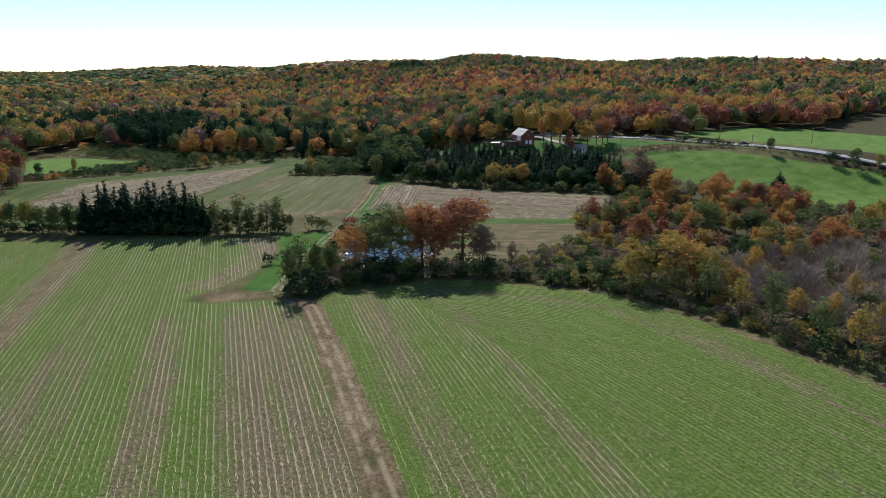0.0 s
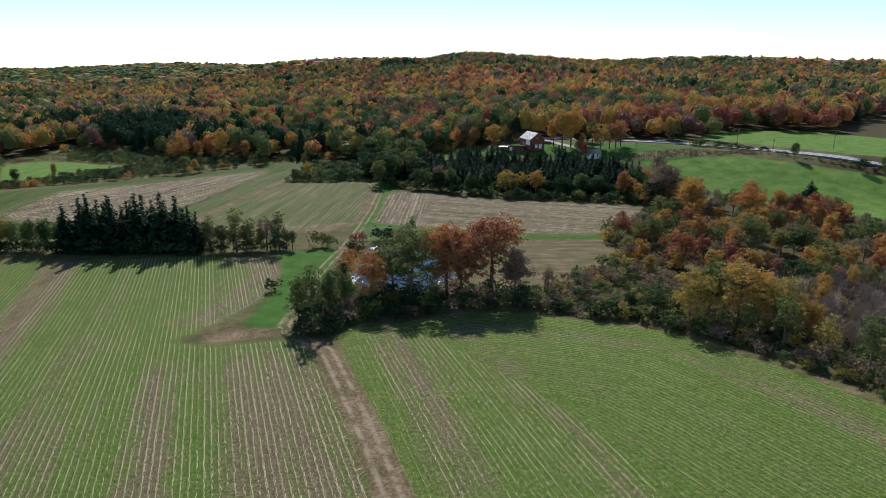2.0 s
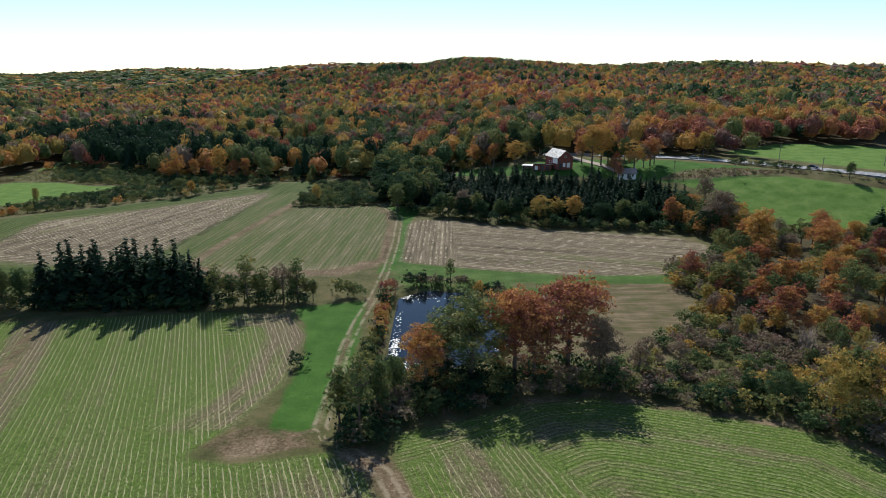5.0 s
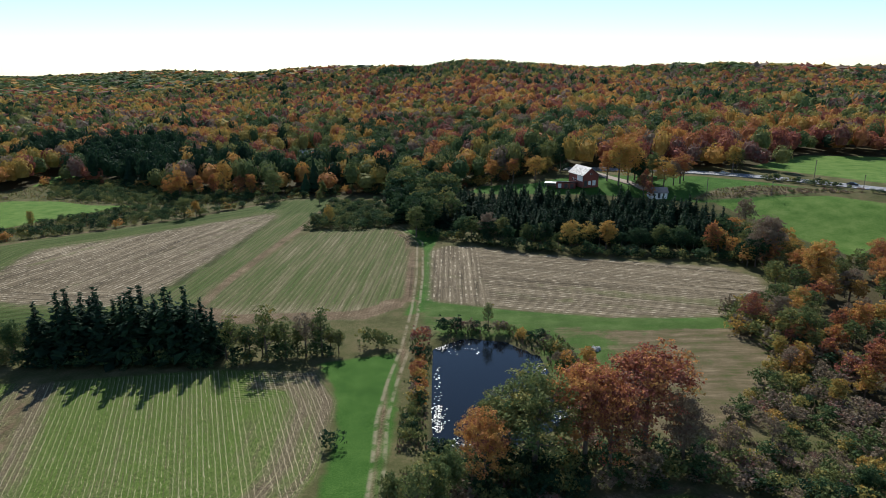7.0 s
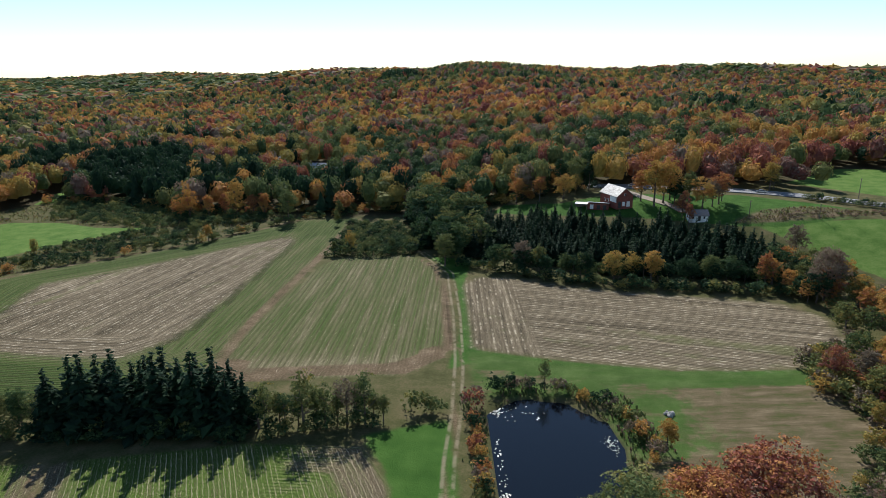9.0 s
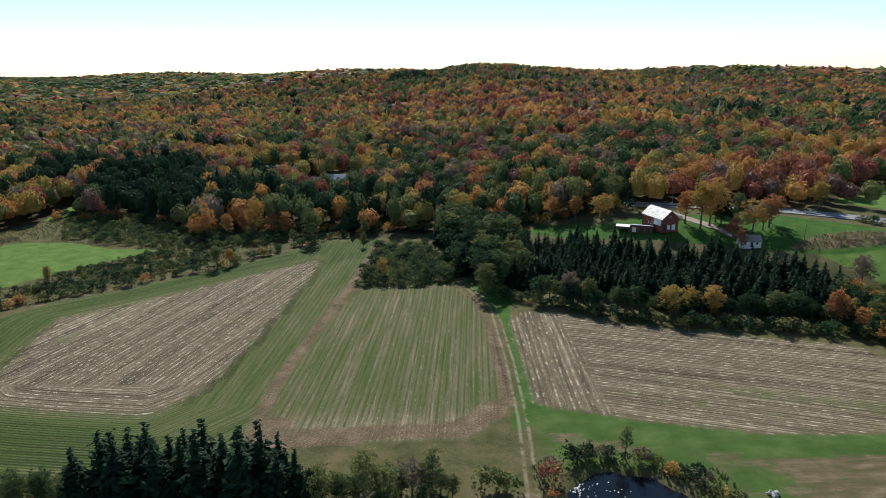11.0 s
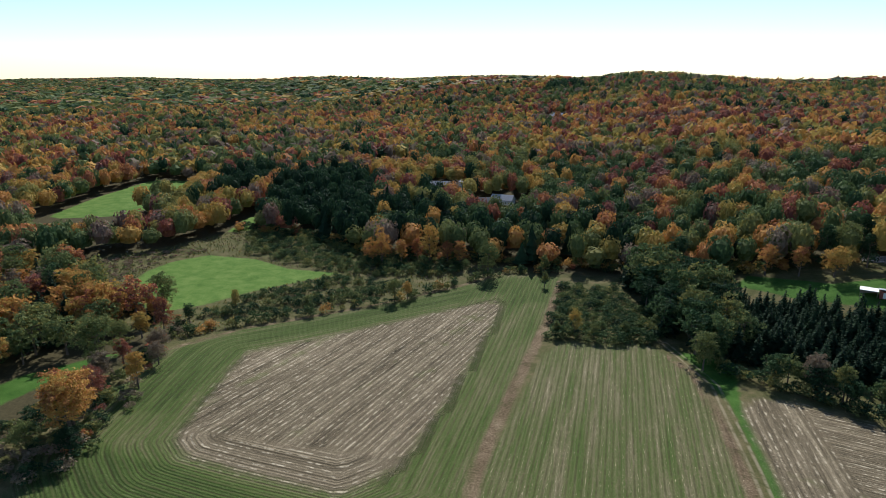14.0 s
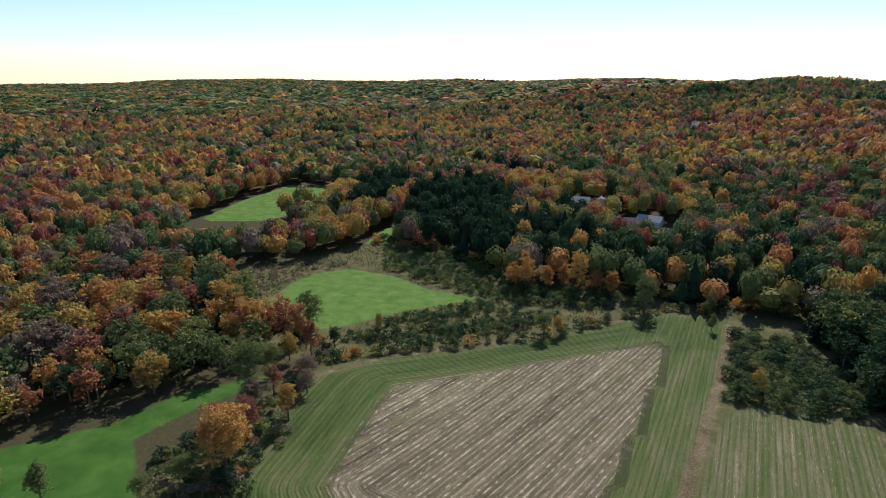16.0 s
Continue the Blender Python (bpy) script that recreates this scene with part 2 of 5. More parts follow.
    trough = either(lambda u: n.math("SINE", n.math("ADD", 2.2, n.math("MULTIPLY", n.math("ADD", u, wiggle), 2 * math.pi / 0.85))))
    gaps = n.math("MULTIPLY", n.span(trough, 0.55, 1.0), n.span(n.noise(0.7, 3, 0.7), 0.4, 0.6))
    gaps = n.math("MULTIPLY", gaps, 0.55)
    crop = n.mix(n.math("MAXIMUM", n.math("SUBTRACT", lush, gaps), 0.0), soil, blades)
    fickle = n.span(either(lambda u: bands(u, 0.9, 2.0, 0.7, 0.05)), 0.4, 0.62)            # some rows left more residue than others
    pale = n.math("MULTIPLY", n.math("MAXIMUM", n.math("MULTIPLY", n.span(strip, 0.62, 0.72), 0.3), n.math("MULTIPLY", n.span(wave, 0.84, 0.99), fickle)), n.span(n.noise(1.3, 4, 0.75), 0.4, 0.58))
    crop = n.mix(n.math("MULTIPLY", pale, n.math("ADD", 0.5, n.math("MULTIPLY", n.attr("worn"), 0.35))), crop, (0.44, 0.385, 0.23))
    col = n.mix(inside("crop", 0.7, 0.35), col, crop)
    # harvested ground: residue with dark furrows
    straw = n.ramp(n.math("ADD", n.math("MULTIPLY", n.math("ADD", n.math("MULTIPLY", fine, 0.5), n.math("MULTIPLY", tiny, 0.5)), 0.55), n.math("MULTIPLY", strip, 0.45)),
                   [(0.41, (0.035, 0.029, 0.018)), (0.47, (0.105, 0.084, 0.054)), (0.54, (0.18, 0.145, 0.095)), (0.63, (0.38, 0.315, 0.215))])
    straw = n.mix(n.math("MULTIPLY", n.math("MULTIPLY", n.span(furrow, 0.1, 0.95), n.span(n.noise(0.5, 4, 0.7), 0.36, 0.64)), 0.45), straw, (0.05, 0.041, 0.028))
    straw = n.mix(n.math("MULTIPLY", n.math("MULTIPLY", n.span(ridge, 0.1, 0.95), n.span(n.noise(0.35, 5, 0.8), 0.5, 0.6)), 0.65), straw, (0.5, 0.43, 0.31))
    straw = n.mix(n.math("MULTIPLY", n.span(n.math("ADD", n.math("MULTIPLY", passes, 0.6), n.math("MULTIPLY", mid, 0.4)), 0.56, 0.66), 0.5), straw, (0.09, 0.105, 0.035))
    mixed = n.ramp(n.math("ADD", n.math("MULTIPLY", n.math("ADD", n.math("MULTIPLY", fine, 0.5), n.math("MULTIPLY", tiny, 0.5)), 0.55), n.math("SUBTRACT", n.math("MULTIPLY", strip, 0.45), n.math("MULTIPLY", n.attr("green"), 0.11))),
                   [(0.34, (0.03, 0.045, 0.014)), (0.41, (0.055, 0.085, 0.022)), (0.47, (0.085, 0.098, 0.036)), (0.53, (0.13, 0.115, 0.064)), (0.62, (0.29, 0.245, 0.155))])
    mixed = n.mix(n.math("MULTIPLY", n.math("MULTIPLY", n.span(furrow, 0.2, 0.95), n.span(n.noise(0.4, 4, 0.7), 0.3, 0.6)), 0.6), mixed, (0.05, 0.045, 0.022))
    mixed = n.mix(n.math("MULTIPLY", n.math("MULTIPLY", n.span(ridge, 0.7, 1.0), n.span(n.noise(0.9, 4, 0.75), 0.45, 0.6)), n.math("MULTIPLY", fickle, 0.16)), mixed, (0.36, 0.31, 0.2))
    col = n.mix(inside("mixed", 1.2, 0.5), col, mixed)
    col = n.mix(inside("straw", 2.0, 0.9), col, straw)
    # bare tracks: two ruts with a weedy crown
    dirt = n.ramp(n.math("ADD", n.math("MULTIPLY", fine, 0.6), n.math("MULTIPLY", mid, 0.4)), [(0.36, (0.045, 0.031, 0.017)), (0.5, (0.12, 0.086, 0.052)), (0.64, (0.25, 0.19, 0.125))])
    col = n.mix(n.math("MULTIPLY", inside("dirt", 0.7, 0.25), n.span(mid, 0.2, 0.5)), col, dirt)
    lane = n.math("ABSOLUTE", n.math("SUBTRACT", n.math("ABSOLUTE", n.attr("lane")), 0.95))
    rut = n.math("MULTIPLY", n.math("MULTIPLY", n.span(lane, 0.6, 0.1), 0.6), n.span(n.noise(0.35, 4), 0.34, 0.58))
    col = n.mix(rut, col, n.mix(fine, (0.18, 0.145, 0.092), (0.35, 0.295, 0.205)))
    # mud of the pond's bed
    col = n.mix(n.span(n.attr("wet"), -0.8, 0.6), col, (0.03, 0.028, 0.02))
    n.set(bsdf.inputs["Base Color"], col)
    bsdf.inputs["Roughness"].default_value = 0.92
    bsdf.inputs["Specular IOR Level"].default_value = 0.03
    height = n.math("ADD", n.math("MULTIPLY", fine, 0.5), n.math("MULTIPLY", n.math("MULTIPLY", wave, n.span(n.math("MAXIMUM", n.attr("crop"), n.math("MAXIMUM", n.attr("straw"), n.attr("mixed"))), -0.5, 1.0)), 0.22))
    n.set(bsdf.inputs["Normal"], n.bump(n.math("ADD", height, n.math("MULTIPLY", tiny, 0.25)), 0.7, 0.28))
    return m


TINTS = [(0.0, (0.014, 0.03, 0.018)), (0.14, (0.03, 0.06, 0.028)), (0.28, (0.066, 0.10, 0.04)), (0.42, (0.14, 0.15, 0.056)), (0.54, (0.28, 0.22, 0.066)),
         (0.66, (0.42, 0.235, 0.075)), (0.74, (0.34, 0.155, 0.068)), (0.81, (0.22, 0.078, 0.06)), (0.86, (0.165, 0.07, 0.058)), (0.91, (0.18, 0.13, 0.1)), (1.0, (0.17, 0.135, 0.092))]


def leaf_material():
    m, tree, bsdf = material("leaves")
    n = Nodes(tree)
    rand = n.put("ShaderNodeNewGeometry").outputs["Random Per Island"]
    own = n.put("ShaderNodeObjectInfo").outputs["Random"]
    tint = n.math("ADD", n.attr("tint"), n.math("ADD", n.math("MULTIPLY", n.math("SUBTRACT", rand, 0.5), 0.07), n.math("MULTIPLY", n.math("SUBTRACT", own, 0.5), 0.08)))
    tint = n.math("ADD", tint, n.math("MULTIPLY", n.math("SUBTRACT", n.noise(0.3, 3), 0.5), 0.08))
    col = n.ramp(tint, TINTS)
    value = n.math("ADD", 0.72, n.math("MULTIPLY", n.noise(1.4, 3, 0.75), 0.9))
    hsv = n.put("ShaderNodeHueSaturation", {"Hue": 0.5, "Saturation": 1.03, "Value": value, "Fac": 1.0, "Color": col})
    col = hsv.outputs[0]
    n.set(bsdf.inputs["Base Color"], col)
    bsdf.inputs["Roughness"].default_value = 0.75
    bsdf.inputs["Specular IOR Level"].default_value = 0.05
    trans = n.put("ShaderNodeBsdfTranslucent", {"Color": col})
    both = n.put("ShaderNodeMixShader", {0: 0.28, 1: bsdf.outputs[0], 2: trans.outputs[0]})
    out = next(k for k in tree.nodes if k.bl_idname == "ShaderNodeOutputMaterial")
    tree.links.new(both.outputs[0], out.inputs[0])
    return m


def water_material():
    m, tree, bsdf = material("pond_water")
    n = Nodes(tree)
    bsdf.inputs["Base Color"].default_value = (0.004, 0.006, 0.009, 1)
    bsdf.inputs["Roughness"].default_value = 0.04
    bsdf.inputs["IOR"].default_value = 1.33
    n.set(bsdf.inputs["Normal"], n.bump(n.noise(3.5, 3), 0.25, 0.04))
    return m


def asphalt_material():
    m, tree, bsdf = material("asphalt")
    n = Nodes(tree)
    f = n.math("ADD", n.math("MULTIPLY", n.noise(0.4, 4), 0.5), n.math("MULTIPLY", n.noise(25, 2), 0.5))
    n.set(bsdf.inputs["Base Color"], n.ramp(f, [(0.35, (0.10, 0.10, 0.105)), (0.65, (0.19, 0.19, 0.195))]))
    bsdf.inputs["Roughness"].default_value = 0.75
    return m


def roof_material():
    """Pale sheet roofing with weathered dark patches."""
    m, tree, bsdf = material("patched_roof")
    n = Nodes(tree)
    f = n.math("ADD", n.math("MULTIPLY", n.noise(0.9, 4, 0.7, n.local()), 0.6), n.math("MULTIPLY", n.noise(5, 3, vector=n.local()), 0.4))
    n.set(bsdf.inputs["Base Color"], n.ramp(f, [(0.42, (0.1, 0.09, 0.075)), (0.5, (0.32, 0.3, 0.25)), (0.62, (0.5, 0.48, 0.43))]))
    bsdf.inputs["Roughness"].default_value = 0.45
    return m


LAND, LEAF, WATER, ASPHALT, ROOF = ground_material(), leaf_material(), water_material(), asphalt_material(), roof_material()
BARK = plain("bark", (0.11, 0.085, 0.065), 0.9, scale=2.0, vary=0.4, relief=0.05)
TWIG = plain("grey_twigs", (0.27, 0.215, 0.17), 0.9, scale=1.5, vary=0.35)
STRAW = plain("straw", (0.46, 0.37, 0.24), 0.85, scale=0.8, vary=0.35)
BARN_RED = plain("barn_boards", (0.19, 0.05, 0.035), 0.8, scale=1.2, vary=0.35, relief=0.02)
WHITE = plain("white_paint", (0.72, 0.71, 0.68), 0.6, scale=1.5, vary=0.12)
GREY_ROOF = plain("grey_shingles", (0.12, 0.12, 0.125), 0.8, scale=2.5, vary=0.3)
DARK = plain("dark_opening", (0.03, 0.03, 0.032), 0.4, scale=2.0, vary=0.2)
WOOD = plain("weathered_wood", (0.2, 0.16, 0.12), 0.85, scale=2.0, vary=0.3)
STONE = plain("field_stone", (0.4, 0.38, 0.35), 0.85, scale=1.6, vary=0.4, relief=0.05)
LINE = plain("road_paint", (0.7, 0.68, 0.6), 0.6, vary=0.1)
PAD = plain("floating_leaves", (0.3, 0.31, 0.24), 0.42, scale=2.0, vary=0.3)
GRAVEL = plain("gravel", (0.2, 0.16, 0.115), 0.9, scale=0.6, vary=0.3)
CAR_SILVER = plain("silver_car_paint", (0.6, 0.61, 0.62), 0.25, metal=0.4, vary=0.03)
CAR_DARK = plain("dark_car_paint", (0.03, 0.032, 0.038), 0.2, vary=0.05)
GLASS = plain("dark_glass", (0.02, 0.024, 0.028), 0.06, vary=0.05)
RUBBER = plain("rubber", (0.02, 0.02, 0.02), 0.8, vary=0.1)
WIRE = plain("wire", (0.05, 0.05, 0.05), 0.6, vary=0.1)


# ---- mesh helpers ----
def np_mesh(name, verts, tris, mat, attrs=None, smooth=False, quads=False):
    """A mesh from arrays of corners and faces."""
    k = 4 if quads else 3
    me = bpy.data.meshes.new(name)
    verts, tris = np.asarray(verts, np.float32), np.asarray(tris, np.int32)
    me.vertices.add(len(verts))
    me.vertices.foreach_set("co", verts.ravel())
    me.loops.add(tris.size)
    me.loops.foreach_set("vertex_index", tris.ravel())
    me.polygons.add(len(tris))
    me.polygons.foreach_set("loop_start", np.arange(0, tris.size, k, dtype=np.int32))
    me.polygons.foreach_set("use_smooth", np.full(len(tris), smooth))
    for key, values in (attrs or {}).items():
        me.attributes.new(key, "FLOAT", "POINT").data.foreach_set("value", np.asarray(values, np.float32))
    me.materials.append(mat)
    me.update(calc_edges=True)
    return me


def part(name, bm, mat, parent, label=""):
    me = bpy.data.meshes.new(name)
    bm.to_mesh(me)
    bm.free()
    me.materials.append(mat)
    ob = new(name, me)
    ob.parent = parent
    if label:
        tagged(ob, label)
    return ob


def box(bm, cx, cy, cz, sx, sy, sz, bevel=0.0):
    made = bmesh.ops.create_cube(bm, size=1.0, matrix=Matrix.Translation((cx, cy, cz)) @ Matrix.Diagonal((sx, sy, sz, 1)))
    if bevel:
        edges = list({e for v in made["verts"] for e in v.link_edges})
        bmesh.ops.bevel(bm, geom=edges, offset=bevel, segments=1, affect="EDGES")
    return bm


def box_part(name, dims, mat, parent, label="", bevel=0.0):
    return part(name, box(bmesh.new(), *dims, bevel), mat, parent, label)


def rod(bm, a, b, r0, r1, sides=6):
    """A tapered round bar from a to b."""
    a, b = Vector(a), Vector(b)
    m = Matrix.Translation((a + b) / 2) @ (b - a).to_track_quat("Z", "Y").to_matrix().to_4x4()
    bmesh.ops.create_cone(bm, cap_ends=True, segments=sides, radius1=r0, radius2=r1, depth=(b - a).length, matrix=m)
    return bm


# ---- the ground: one sheet to the horizon ----
def steps(lo, near_lo, near_hi, hi, fine):
    out = list(np.arange(near_lo, near_hi + 0.1, fine))
    s, v = fine, near_hi
    while v < hi:
        s = min(s * 1.12, 90)
        v += s
        out.append(v)
    s, v = fine, near_lo
    while v > lo:
        s = min(s * 1.12, 90)
        v -= s
        out.insert(0, v)
    return np.array(out)


xs, ys = steps(-4700, -270, 200, 4700, 2.6), steps(-700, 40, 380, 4900, 2.6)
gx, gy = (a.ravel() for a in np.meshgrid(xs, ys))
nx, ny = len(xs), len(ys)
first = (np.arange(ny - 1)[:, None] * nx + np.arange(nx - 1)).ravel()
GRASSES = [WEST_MEADOW, FAR_MEADOW, NOOK, EAST_MEADOW, ROAD_MEADOW]
CROPS = [FRONT_FIELD, LEFT_FIELD, OUTER_FIELD]
FALLOW = [(-27, 186), (-26, 211), (-3, 202), (41, 195), (66, 200), (62, 180), (44, 152), (24, 140), (2, 148), (-2, 186), (-20, 187)]
ROUGH = [(82, 302), (98, 312), (120, 316), (142, 306), (153, 296), (136, 299), (92, 301)]
PATCH = [(-53, 113), (-44, 107.5), (-28, 112), (-34, 118), (-44, 121)]
OPEN = [(-190, 150), (-190, 270), (-98, 366), (-40, 366), (-10, 366), (140, 372), (200, 300), (100, 250), (70, 190), (40, 130), (90, 60), (250, -150), (-300, -150)]
WEST_OPEN = [(-188, 268), (-250, 290), (-300, 326), (-262, 372), (-246, 412), (-200, 404), (-150, 380), (-96, 372)]


def slant(x, y, azimuth):
    """The coordinate across rows that run at an azimuth."""
    a = radians(azimuth)
    return x * math.cos(a) - y * math.sin(a)


d_left, d_front = sdf(LEFT_FIELD, gx, gy), sdf(FRONT_FIELD, gx, gy)
d_tan, d_west = sdf(WEST_TAN, gx, gy), sdf(WEST_FIELD, gx, gy)
d_east, d_mid = sdf(EAST_TAN, gx, gy), sdf(MID_FIELD, gx, gy)
ARC = [(150, -40), (110, 10), *TRACK_E, (-10, 120), (-22, 114)]
row = slant(gx, gy, -20)
row = np.where(d_front > -2, slant(gx, gy, -17.5), row)
row = np.where((gy > 190) & (gx < -20), slant(gx, gy, 4), row)
row = np.where((gy > 190) & (gx < -90) & (d_tan > -1), slant(gx, gy, 16), row)
row = np.where(d_east > -4, slant(gx, gy, 108), row)
edge = np.where(d_front > -2, line_gap(ARC, gx, gy), np.where(d_east > -4, slant(gx, gy, 2), np.where(d_west > -3, d_tan, d_left)))
seam = np.interp(gy, [-100, 20, 56, 88, 104, 120], [80, 45, 31, 14, 3, -8])
headland = (d_front > -2) & ((gx > seam) | (line_gap(ARC, gx, gy) < 7))
headland |= (d_left > -1) & (d_left < 15) & (gx > -64) & (gy > 118)
headland |= (d_east > -3) & (gx < -9)
headland |= (d_west > -2) & ((d_tan < 0) & ((gx < -108) | (gy < 214)) | (gy < 223) & (gx < -104))
dirt = np.max([2.4 - line_gap(TRACK_A, gx, gy), np.where(gy < 212, 0.6, -1.0) - line_gap(TRACK_B, gx, gy), 1.6 - line_gap(TRACK_C, gx, gy), 1.2 - line_gap(TRACK_D, gx, gy),
               1.1 - line_gap(TRACK_E, gx, gy), 0.9 - line_gap(TRACK_F, gx, gy), sdf(PATCH, gx, gy) - 1.8,
               np.where(d_mid > -1, np.where(gy < 212, 3.6, 1.4) - np.abs(d_mid - np.where(gy < 212, 2.6, 1.0)), -9) + np.where((gx > -40) | (gy < 208), 0, -9)], axis=0)
lane_a, lane_b = lane_gap(TRACK_A, gx, gy), lane_gap(TRACK_B, gx, gy)
lane = np.where(np.abs(lane_a) < np.abs(lane_b), lane_a, lane_b)
band = lambda u, a, b, soft: sst((u - a) / soft + 0.5) * sst((b - u) / soft + 0.5)
across = slant(gx, gy, -20)
worn = 1.1 * band(across, -14.5, -8.5, 2.0) * sst((106 - gy) / 12)                     # a strip left bare
worn = worn + 0.95 * band(across, -1.5, 13, 3.5) * sst((112 - gy) / 16)                # beside the track
worn = worn + 1.0 * band(across, -45, -36, 3.0) + 0.4 * band(across, -32, -20, 5.0) * sst((100 - gy) / 30)
worn = worn + 0.9 * band(d_left, -1, 9, 4.0) * (gx > -60) * (gy > 118)                  # the turning headland
worn = np.where(d_front > -2, 0.75 * band(slant(gx, gy, -17.5), 19.5, 25, 3) * (gx < seam) + 0.4 * band(slant(gx, gy, -17.5), 32, 40, 5) + 0.6 * band(line_gap(ARC, gx, gy), 8.5, 13, 3) * (gx > -2), worn)
green = 0.35 + 0.75 * sst(sdf(SOUTH_GREEN, gx, gy) / 4) + 0.55 * sst(sdf(NORTH_GREEN, gx, gy) / 5)
green = np.where(d_mid > -1, 0.15 - 0.5 * sst((212 - gy) / 8), green)
green = np.where(sdf(FALLOW, gx, gy) > -4, 0.9 * sst((gy - 158) / 10) - 1.1 * sst((gx - 12) / 14), green)
green = np.where(sdf(GREEN_STRIP, gx, gy) > -1, 1.8, green)
green = np.where(sdf(ROUGH, gx, gy) > -4, 0.0, green)
# the barn yard takes the darker grass colour to stand in for shade on it
attrs = {"deep_grass": union([GRASS_WAY, LOW_MEADOW, GRASS_LANE, GREEN_STRIP, BARN_YARD], gx, gy), "grass": union(GRASSES, gx, gy), "crop": union(CROPS, gx, gy), "straw": union([WEST_TAN, EAST_TAN], gx, gy), "mixed": union([MID_FIELD, WEST_FIELD], gx, gy),
         "weedy": union([FALLOW, ROUGH], gx, gy), "row": row, "edge": edge, "head": np.where(headland, 0.0, 1.0), "dirt": dirt, "lane": lane, "wet": sdf(POND, gx, gy), "open": union([OPEN, WEST_OPEN], gx, gy), "worn": worn, "green": green}
ground = new("ground", np_mesh("ground", np.stack([gx, gy, ground_z(gx, gy)], 1), np.stack([first, first + 1, first + nx + 1, first + nx], 1), LAND, attrs, True, True))
tagged(ground, "rolling farmland with green crop rows, tan stubble and dirt tracks", "ground", kind="structure")

# pond
pond_xy = np.array(POND, float)
mid = pond_xy.mean(0)
ring = mid + (pond_xy - mid) * (1 + 3.0 / np.linalg.norm(pond_xy - mid, axis=1))[:, None]
bm = bmesh.new()
bm.faces.new([bm.verts.new((x, y, -0.55)) for x, y in ring])
me = bpy.data.meshes.new("water")
bm.normal_update()
if next(iter(bm.faces)).normal.z < 0:
    bmesh.ops.reverse_faces(bm, faces=list(bm.faces))
bm.to_mesh(me)
bm.free()
me.materials.append(WATER)
tagged(new("water", me), "dark still farm pond reflecting the sky", "pond", kind="structure")


# ---- road ----
def ribbon(name, points, offset, width, lift, mat, thick=0.06, dash=0.0):
    """A strip along a line, draped on the land, with a lip at both sides."""
    p = np.array(points, float)
    seg = np.hypot(*np.diff(p, axis=0).T)
    s = np.r_[0, np.cumsum(seg)]
    at = np.arange(0, s[-1], 3.0)
    k = np.ones(9) / 9
    cx, cy = np.interp(at, s, p[:, 0]), np.interp(at, s, p[:, 1])
    cx[4:-4], cy[4:-4] = np.convolve(cx, k, "valid"), np.convolve(cy, k, "valid")
    dx, dy = np.gradient(cx), np.gradient(cy)
    n = np.hypot(dx, dy)
    sx, sy = -dy / n, dx / n
    z = land(cx, cy) + lift
    rows = []
    for off, dz in ((offset - width / 2, -thick), (offset - width / 2, 0), (offset + width / 2, 0), (offset + width / 2, -thick)):
        rows.append(np.stack([cx + sx * off, cy + sy * off, z + dz], 1))
    v = np.concatenate(rows)
    m = len(at)
    f = []
    for i in range(m - 1):
        if dash and (i // 2) % 2:
            continue
        for r in range(3):
            a, b = r * m + i, (r + 1) * m + i
            f.append((b, b + 1, a + 1, a))
    return np_mesh(name, v, f, mat, quads=True)


road = new("road", ribbon("road", ROAD, 0, 10.0, 0.35, ASPHALT, 0.8))
tagged(road, "grey asphalt two-lane country road with edge lines", "road", kind="structure")
for off, dash in ((-4.0, 0), (4.0, 0), (0.0, 0)):
    ob = new("road_line", ribbon("road_line", ROAD, off, 0.18, 0.365, LINE, 0.01, dash))
    tagged(ob, "pale painted line on the asphalt", "road line", kind="structure")
DRIVE = [(52, 366), (58, 350), (60, 336), (66, 326), (70, 314)]
ob = new("drive", ribbon("drive", DRIVE, 0, 5.5, 0.12, GRAVEL, 0.3))
tagged(ob, "tan gravel farm drive", "drive", kind="structure")


# ---- trees ----
rng = np.random.default_rng(5)


def unit(n):
    v = rng.normal(size=(n, 3))
    return v / np.linalg.norm(v, axis=1)[:, None]


def leaf_cards(centres, normals, size, spread=0.8):
    """Small four-cornered leaf clumps, turned roughly outwards and folded a little."""
    n = len(centres)
    nr = normals + spread * rng.normal(size=(n, 3))
    nr /= np.linalg.norm(nr, axis=1)[:, None]
    a = np.cross(nr, unit(n))
    a /= np.linalg.norm(a, axis=1)[:, None] + 1e-9
    b = np.cross(nr, a)
    s = size * rng.uniform(0.6, 1.3, (n, 1))
    fold = nr * s * rng.uniform(-0.5, 0.5, (n, 1))
    q = np.stack([centres - a * s, centres - b * s * 0.6 + fold, centres + a * s, centres + b * s * 0.6 + fold], 1)
    return q.reshape(-1, 3)


def leaf_tips(centres, normals, size, spread=0.9):
    """Small three-cornered leaf clumps, turned roughly outwards."""
    n = len(centres)
    nr = normals + spread * rng.normal(size=(n, 3))
    nr /= np.linalg.norm(nr, axis=1)[:, None]
    a = np.cross(nr, unit(n))
    a /= np.linalg.norm(a, axis=1)[:, None] + 1e-9
    b = np.cross(nr, a)
    s = size * rng.uniform(0.55, 1.45, (n, 1))
    return np.stack([centres - a * s, centres + a * s * 0.7 - b * s * 0.7, centres + a * s * 0.5 + b * s * 0.8], 1).reshape(-1, 3)


